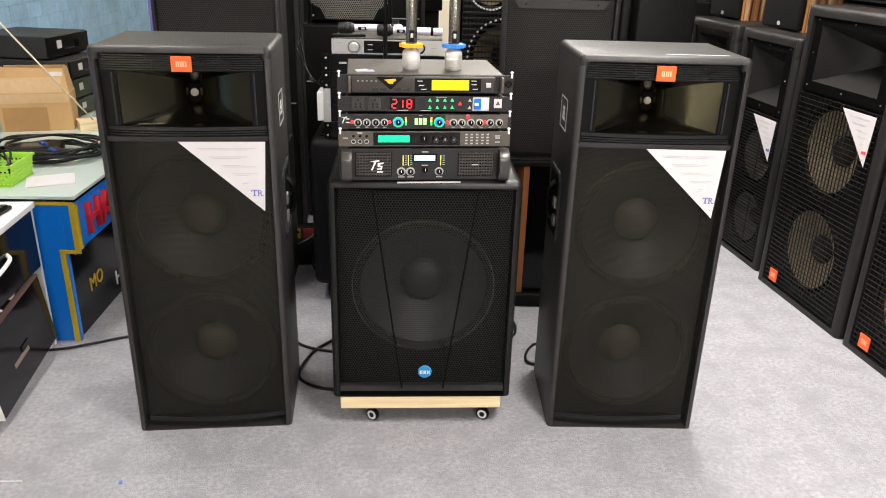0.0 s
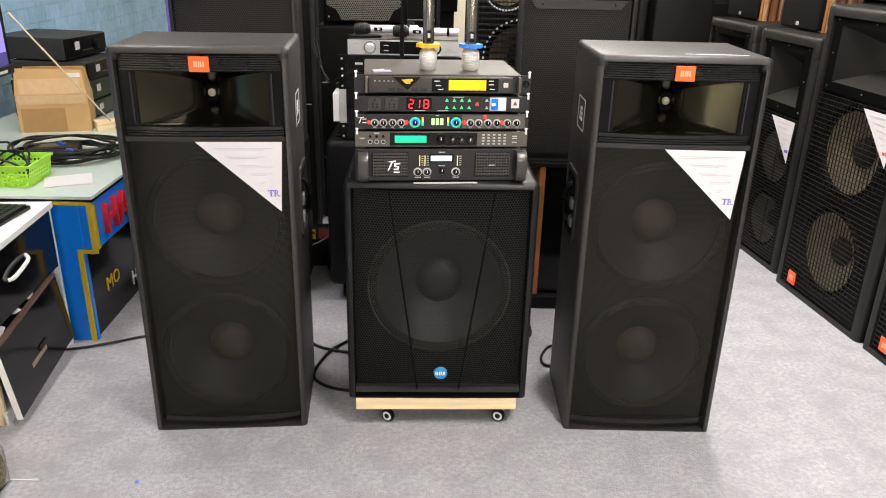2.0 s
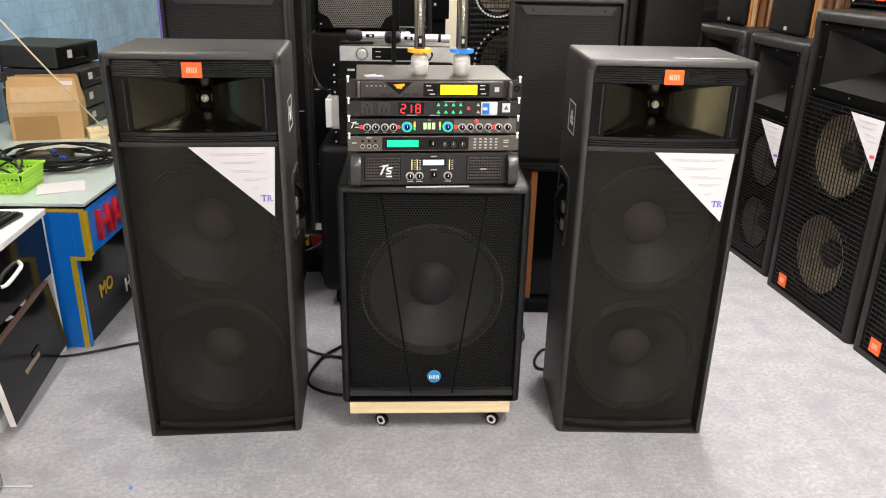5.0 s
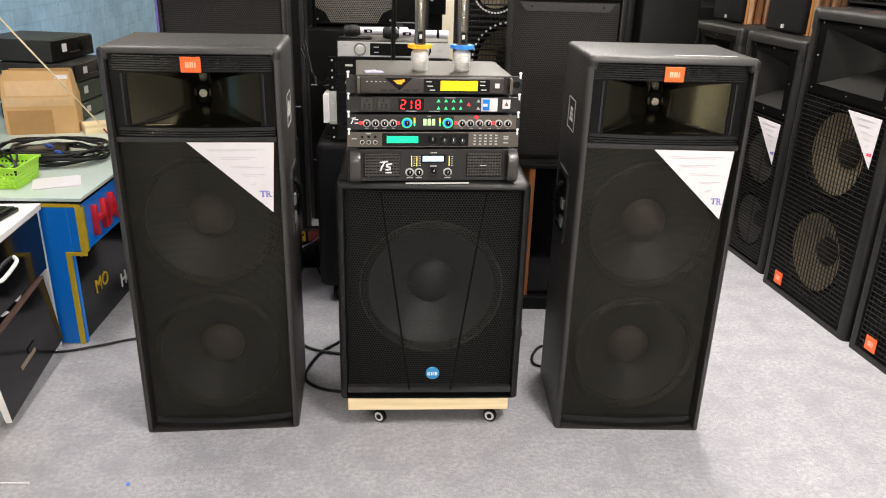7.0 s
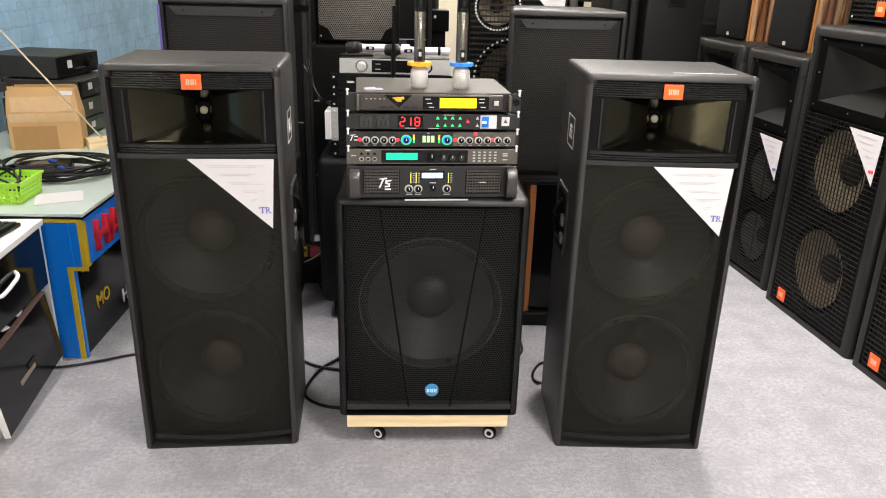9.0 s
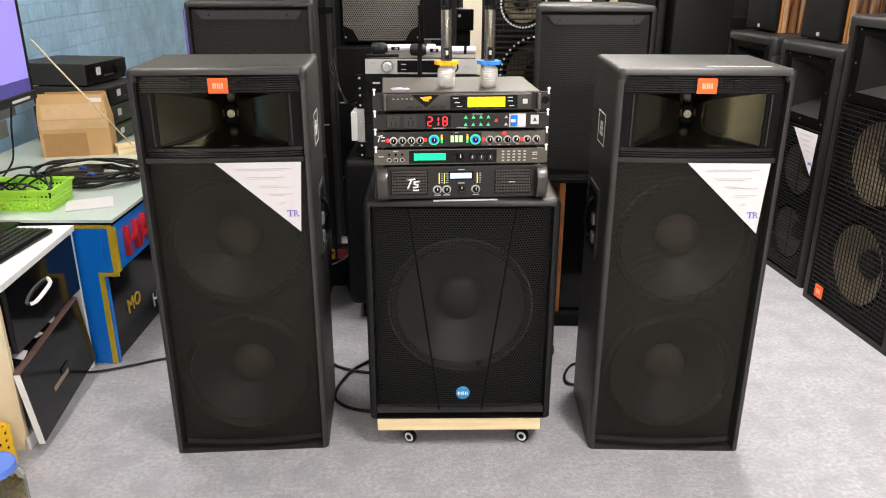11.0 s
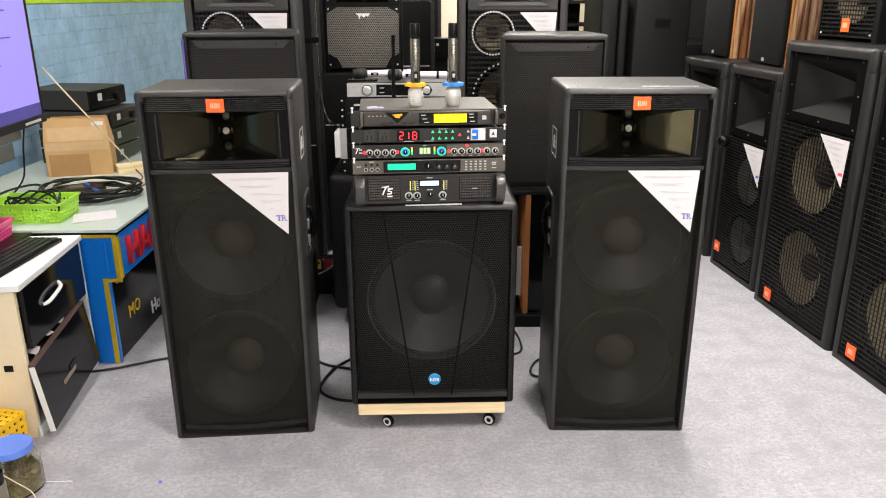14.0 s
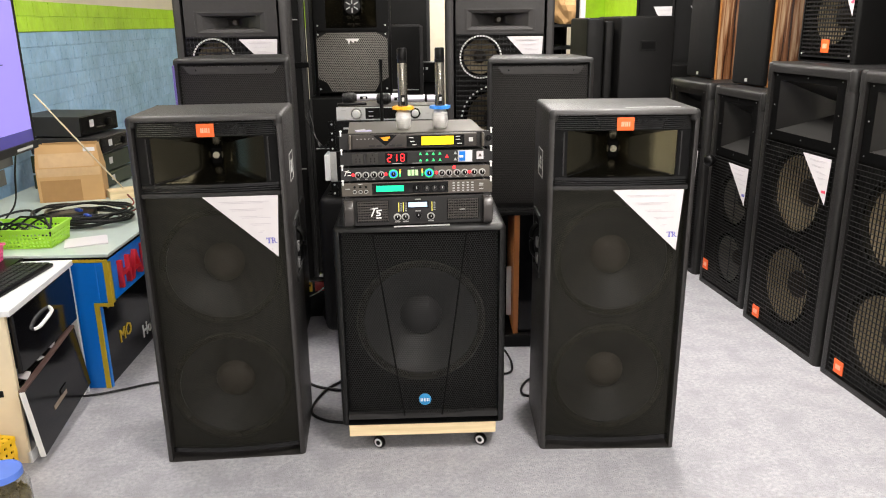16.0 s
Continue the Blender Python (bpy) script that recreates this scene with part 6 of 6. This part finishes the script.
# ---------------------------------------------------------------- things on the carpet by the cabinet
M_TEA = material("dried_leaves", (0.26, 0.21, 0.085), 0.9, var=0.8, scale=120, bump=1.0, bscale=150)
M_CLEAR = glass("clear_jar_plastic", (0.95, 0.95, 0.92), 0.05)
jar = empty("storage_jar", pose(-1.292, 1.742, 0, 0, 0, 0), "clear jar of dried tea leaves with a blue lid", "jar")
part("jar_wall", lathe(bmesh.new(), [(0, 0.0), (0.070, 0.0), (0.079, 0.009), (0.079, 0.108), (0.067, 0.130), (0.060, 0.152), (0.057, 0.152), (0.064, 0.129), (0.076, 0.106), (0.076, 0.011), (0.068, 0.003), (0, 0.003)], None, 36), M_CLEAR, jar, smooth=True)
part("lid", lathe(bmesh.new(), [(0.0, 0.162), (0.0595, 0.162), (0.0605, 0.1635), (0.0625, 0.1635), (0.0640, 0.161), (0.0645, 0.142), (0.0615, 0.142), (0.0615, 0.157), (0, 0.158)], None, 40), M_LID_BLUE, jar, "blue screw lid", smooth=True)
bm = lathe(bmesh.new(), [(0, 0.004), (0.068, 0.006), (0.0735, 0.014), (0.0735, 0.068), (0.06, 0.078), (0.03, 0.083), (0, 0.084)], None, 32)
rng = random.Random(3)
for k in range(700):
    a_ = rng.random() * 6.283
    top = rng.random() < 0.4
    rr_ = 0.065 * math.sqrt(rng.random()) if top else 0.0725
    zz_ = 0.072 + 0.012 * (1 - rr_ / 0.065) + 0.006 * rng.random() if top else 0.012 + 0.062 * rng.random()
    box(bm, -0.009, 0.009, -0.0012, 0.0012, -0.001, 0.001, m=Matrix.Translation((rr_ * math.cos(a_), rr_ * math.sin(a_), zz_)) @ Euler((rng.random() * 0.8, (rng.random() - 0.5) * 2.4, a_ + 1.57 + (rng.random() - 0.5) * 0.5)).to_matrix().to_4x4())
tagged(part("tea_leaves", bm, M_TEA, jar), "brown-green dried leaves", kind="stuff")
flask = empty("steel_flask", pose(-1.232, 1.545, 0, 0, 0, 0), "smoky brown steel flask with black cap beside the jar", "flask")
part("body", lathe(bmesh.new(), [(0, 0), (0.03, 0), (0.033, 0.004), (0.033, 0.15), (0.028, 0.165)], None, 28), material("smoky_steel", (0.30, 0.26, 0.21), 0.3, metal=0.7, var=0.2), flask, smooth=True)
part("cap", lathe(bmesh.new(), [(0.03, 0.16), (0.03, 0.195), (0.026, 0.2), (0, 0.2)], None, 28), M_FACE_BLACK, flask, smooth=True)
straw = empty("raffia_string", pose(0, 0, 0), "thin straw string trailing over the jar", "string")
part("strand", sweep(bmesh.new(), curve_pts([(-1.40, 1.60, 0.22), (-1.31, 1.645, 0.145), (-1.245, 1.66, 0.085), (-1.205, 1.67, 0.04), (-1.185, 1.655, 0.003), (-1.17, 1.62, 0.003)], 24), 0.0018, 5), M_CREAM, straw)
stick = empty("cotton_swab", pose(0, 0, 0), "white swab stick lying on the carpet", "swab")
part("stick", sweep(bmesh.new(), [(-1.219, 1.775, 0.003), (-1.152, 1.776, 0.003)], 0.002, 6), M_WHITE, stick)
part("tip", sweep(bmesh.new(), [(-1.152, 1.776, 0.003), (-1.134, 1.774, 0.004)], 0.004, 8), M_PAPER, stick)
clip = empty("blue_scrap", pose(-0.850, 1.779, 0, 0, 0, 20), "tiny blue plastic scrap on the carpet", "scrap")
part("piece", B(-0.005, 0.005, -0.006, 0.006, 0, 0.005, 0.001), M_LID_BLUE, clip)

wb = empty("woven_basket", pose(-1.512, 1.905, 0, 0, 0, -11), "yellow woven plastic-strap basket by the cabinet", "basket")
for ax in (0, 1):
    for sg in (-1, 1):
        bm = bmesh.new()
        half = 0.13 if ax == 0 else 0.085
        off = sg * (0.085 if ax == 0 else 0.13)
        for r in range(6):
            z = 0.003 + r * 0.0265
            if ax == 0:
                box(bm, -half, half, off - 0.002, off + 0.002, z, z + 0.016)
            else:
                box(bm, off - 0.002, off + 0.002, -half, half, z, z + 0.016)
        n = int(2 * half / 0.026)
        for c in range(n + 1):
            a_ = -half + 0.007 + (2 * half - 0.014) * c / n
            for r in range(6):
                t_ = 0.0035 if (r + c) % 2 else 0.001
                z = 0.003 + r * 0.0265
                z1_ = min(z + 0.0265, 0.151)
                if ax == 0:
                    box(bm, a_ - 0.008, a_ + 0.008, off - t_, off + t_, z, z1_)
                else:
                    box(bm, off - t_, off + t_, a_ - 0.008, a_ + 0.008, z, z1_)
        part("woven_wall", bm, M_YELLOW, wb)
bm = bmesh.new()
for k in range(10):
    x = -0.123 + k * 0.0262
    box(bm, x - 0.008, x + 0.008, -0.085, 0.085, 0.1495, 0.152)
for k in range(7):
    y = -0.078 + k * 0.026
    box(bm, -0.13, 0.13, y - 0.008, y + 0.008, 0.1505, 0.1535)
part("woven_lid", bm, M_YELLOW, wb)
# black block stands in for the shaded inside behind the straps
part("lining", B(-0.122, 0.122, -0.078, 0.078, 0.002, 0.148), M_FACE_BLACK, wb)
part("handle", sweep(bmesh.new(), curve_pts([(-0.05, 0, 0.15), (-0.045, -0.01, 0.175), (0.0, -0.015, 0.185), (0.045, -0.01, 0.175), (0.05, 0, 0.15)], 16), 0.006, 6), M_YELLOW, wb, smooth=True)

# ---------------------------------------------------------------- cables and power strip on the floor
for nm, pts, r, lab in (
    ("speaker_cable", [(-0.296, 2.839, 0.02), (-0.317, 2.692, 0.007), (-0.397, 2.558, 0.007), (-0.428, 2.388, 0.007), (-0.359, 2.308, 0.007), (-0.246, 2.292, 0.007), (-0.139, 2.346, 0.007)], 0.006, "black speaker cable looping on the carpet"),
    ("speaker_cable", [(-0.517, 2.69, 0.007), (-0.454, 2.61, 0.007), (-0.375, 2.574, 0.007), (-0.277, 2.56, 0.007), (-0.11, 2.588, 0.007)], 0.006, "black speaker cable crossing to the subwoofer"),
    ("speaker_cable", [(-1.543, 2.519, 0.007), (-1.384, 2.541, 0.007), (-1.26, 2.595, 0.007), (-1.157, 2.65, 0.007), (-1.018, 2.684, 0.007)], 0.005, "black cable running along the counter foot"),
    ("speaker_cable", [(0.277, 2.691, 0.2), (0.385, 2.843, 0.05), (0.41, 2.757, 0.007), (0.368, 2.7, 0.007), (0.282, 2.727, 0.007)], 0.005, "black cable leaving the subwoofer's far side"),
    ("speaker_cable", [(0.536, 2.648, 0.007), (0.475, 2.647, 0.007), (0.433, 2.568, 0.007), (0.436, 2.503, 0.007), (0.493, 2.485, 0.007)], 0.005, "black cable curling by the tall speaker"),
):
    e = empty(nm, pose(0, 0, 0), lab, "cable", "floor cables")
    part("cord", sweep(bmesh.new(), curve_pts(pts, 40), r, 8), M_CABLE, e, smooth=True)
strip = empty("power_strip", pose(-0.55, 3.45, 0.0, 0, 0, 8), "yellow and red power strip standing among cables", "power strip")
part("housing", B(-0.10, 0.16, -0.03, 0.03, 0.12, 0.205, 0.006), M_FACE_BLACK, strip)
part("foot", B(-0.08, 0.14, -0.02, 0.02, 0, 0.12), M_FACE_BLACK, strip)
part("yellow_socket", B(-0.08, -0.035, -0.034, -0.03, 0.145, 0.198, 0.002), M_YELLOW, strip)
part("red_socket", B(-0.022, 0.04, -0.034, -0.03, 0.145, 0.198, 0.002), M_SIGN_RED, strip)
for dx in (-0.068, -0.047):
    part("slot", B(dx - 0.006, dx + 0.006, -0.0355, -0.034, 0.175, 0.185), M_FACE_BLACK, strip)
part("plug", B(0.03, 0.07, -0.085, -0.034, 0.10, 0.15, 0.01), M_PLASTIC, strip)
part("white_wire", sweep(bmesh.new(), curve_pts([(-0.09, -0.05, 0.11), (0.0, -0.05, 0.15), (0.07, -0.04, 0.21), (0.14, 0.0, 0.25)], 16), 0.0035, 6), M_WHITE, strip, smooth=True)
part("black_wire", sweep(bmesh.new(), curve_pts([(0.05, -0.08, 0.12), (0.02, -0.14, 0.06), (0.06, -0.2, 0.01), (0.16, -0.22, 0.01), (0.22, -0.2, 0.01)], 20), 0.005, 6), M_CABLE, strip, smooth=True)
hang = empty("hanging_wires", pose(0, 0, 0), "thin dark wires hanging between the stacks", "wires")
for q in range(3):
    part("wire", sweep(bmesh.new(), curve_pts([(-0.58 + 0.01 * q, 3.5, 1.05 + 0.02 * q), (-0.50, 3.4, 0.93 - 0.01 * q), (-0.42, 3.3, 0.90 + 0.03 * q), (-0.38, 3.2, 0.92 + 0.02 * q)], 16), 0.003, 5), M_CABLE, hang, smooth=True)

# ---------------------------------------------------------------- far end of the shop
rack_shelf = empty("storage_shelf", pose(0.90, 5.15, 0, 0, 0, 5), "dark storage shelf with crumpled brown paper on it", "shelf")
for x in (-0.16, 0.16):
    for y in (0.0, 0.36):
        part("post", B(x - 0.015, x + 0.015, y - 0.015, y + 0.015, 0, 2.1), M_PLASTIC, rack_shelf)
for z in (0.4, 0.9, 1.3, 1.45, 1.9):
    part("shelf_board", B(-0.18, 0.18, -0.02, 0.38, z, z + 0.02), M_CAB, rack_shelf)
part("back_board", B(-0.18, 0.18, 0.38, 0.40, 0, 2.1), M_CAB, rack_shelf)
bag = empty("crumpled_paper", pose(0.985, 5.24, 1.47, 0, 0, 10), "crumpled brown wrapping paper lying on the shelf", "paper")
bm = bmesh.new()
bmesh.ops.create_icosphere(bm, subdivisions=3, radius=0.1)
for v in bm.verts:
    v.co *= 1 + 0.35 * noise.noise(v.co * 14)
    v.co.z = max(v.co.z + 0.09, 0) * 1.4
part("paper", bm, M_CARTON, bag)
post = empty("door_post", pose(1.088, 5.1, 0, 0, 0, 5), "white upright post at the back of the shop", "post")
part("upright", B(-0.015, 0.015, 0, 0.05, 0, 2.6, 0.003), M_WHITE, post)
for k in range(6):
    part("bolt", lathe(bmesh.new(), [(0.006, 0), (0.006, 0.003), (0, 0.003)], disc_front(0.004, 0, 1.15 + 0.12 * k), 8), M_SILVER, post)
meter = empty("small_mixer", pose(-0.02, 5.0, 1.10, 0, 0, 3), "small black mixer with pale marks on a stand", "mixer")
part("body", B(-0.1, 0.12, 0, 0.2, 0, 0.13, 0.006), M_PLASTIC, meter)
part("stand", B(-0.08, 0.10, 0.02, 0.18, -1.10, 0.0), M_CAB, meter)
dots(meter, "mark", M_LABEL, [(0.0, 0.09), (0.03, 0.09), (0.0, 0.05)], 0.016, 0.016)
for x, y, z, hh, lab in ((1.62, 5.2, 1.2, 0.55, "black speaker with price sheet on the far stack"), (1.80, 4.95, 1.2, 0.5, "black speaker with price sheet at the aisle's end")):
    flight_case(pose(x, y, 0, 0, 0, 0), 0.34, 0.36, z, "black case at the far end of the aisle")
    e = empty("loudspeaker", pose(x, y, z, 0, 0, -30), lab, "loudspeaker", "far speakers")
    part("cabinet", shell(0.30, 0.3, hh, 0.02, 0.02, 0.012), M_CAB, e, smooth=True)
    price_sheet(e, -0.03, 0.11, 0.14, 0.38, 0.018, mark=M_INK_BLUE)
    part("cloth", B(-0.12, 0.12, 0.0185, 0.02, 0.03, hh - 0.03), M_CLOTH, e)

# ---------------------------------------------------------------- painted brick facing
ZG, ZC = 1.463, 1.647
for _nm, _z0, _z1, _ma, _la in (("lime_band", ZG, ZC, M_WALL_GREEN, "lime green painted band along the wall"), ("cream_band", ZC, HC, M_WALL_CREAM, "cream painted upper wall")):
    struct(_nm, B(XL - 0.002, XL + 0.006, PAINT, YB, _z0, _z1), _ma, _la)
struct("lime_band_north", B(XL + 0.01, XR, YB - 0.006, YB + 0.002, 1.44, 1.75), M_WALL_GREEN, "lime green band on the back wall")
struct("lime_band_east", B(XR - 0.006, XR + 0.002, 5.0, YB - 0.01, 1.44, 1.75), M_WALL_GREEN, "lime green band along the far aisle wall")
struct("door_1", B(0.72, 1.30, YB - 0.03, YB - 0.007, 0, 2.2), M_WALL_CREAM, "cream door leaf in the back wall")
BH, BL = 0.092, 0.235


def brick_mesh(name, length, mat):
    bm = B(-0.006, 0.0, -length / 2, length / 2, -BH / 2 + 0.0015, BH / 2 - 0.0015)
    for v in bm.verts:
        if v.co.x > -0.001:
            v.co.x += 0.0035
            v.co.y *= 1 - 0.0025 / length
            v.co.z *= 0.95
    me = bpy.data.meshes.new(name)
    bm.to_mesh(me)
    bm.free()
    me.materials.append(mat)
    return me


def tinted(ma):
    """Lets each brick differ a little in tone."""
    nt = ma.node_tree
    info = nt.nodes.new("ShaderNodeObjectInfo")
    hsv = nt.nodes.new("ShaderNodeHueSaturation")
    mr = nt.nodes.new("ShaderNodeMapRange")
    mr.inputs[3].default_value, mr.inputs[4].default_value = 0.95, 1.05
    nt.links.new(info.outputs["Random"], mr.inputs[0])
    nt.links.new(mr.outputs[0], hsv.inputs["Value"])
    # the paint runs on over the joints
    geo = nt.nodes.new("ShaderNodeNewGeometry")
    for n in [n for n in nt.nodes if n.type == "TEX_NOISE"]:
        nt.links.new(geo.outputs["Position"], n.inputs["Vector"])
    bs = nt.nodes["Principled BSDF"]
    src = bs.inputs["Base Color"].links[0].from_socket
    nt.links.new(src, hsv.inputs["Color"])
    nt.links.new(hsv.outputs[0], bs.inputs["Base Color"])


# low bricks short of this y are grey instead of blue
GREY_Y = 4.15
tinted(M_BRICK_GREY)
tinted(M_WALL_BLUE)
tinted(M_WALL_GREEN)
ME_GREY = brick_mesh("brick", BL - 0.0015, M_BRICK_GREY)
ME_BLUE, ME_GREEN = brick_mesh("brick", BL - 0.0015, M_WALL_BLUE), brick_mesh("brick", BL - 0.0015, M_WALL_GREEN)
for row in range(-9, 2):
    z = ZG + (row + 0.5) * BH
    for k in range(0, 27):
        y = 3.15 + k * BL + (0.5 * BL if row % 2 else 0.0)
        ob = new("brick", ME_GREEN if row >= 0 else (ME_BLUE if y > GREY_Y or row > -6 else ME_GREY))
        ob.parent = wall_west
        ob.matrix_basis = pose(XL + (0.008 if row >= 0 else 0.001), y, z)
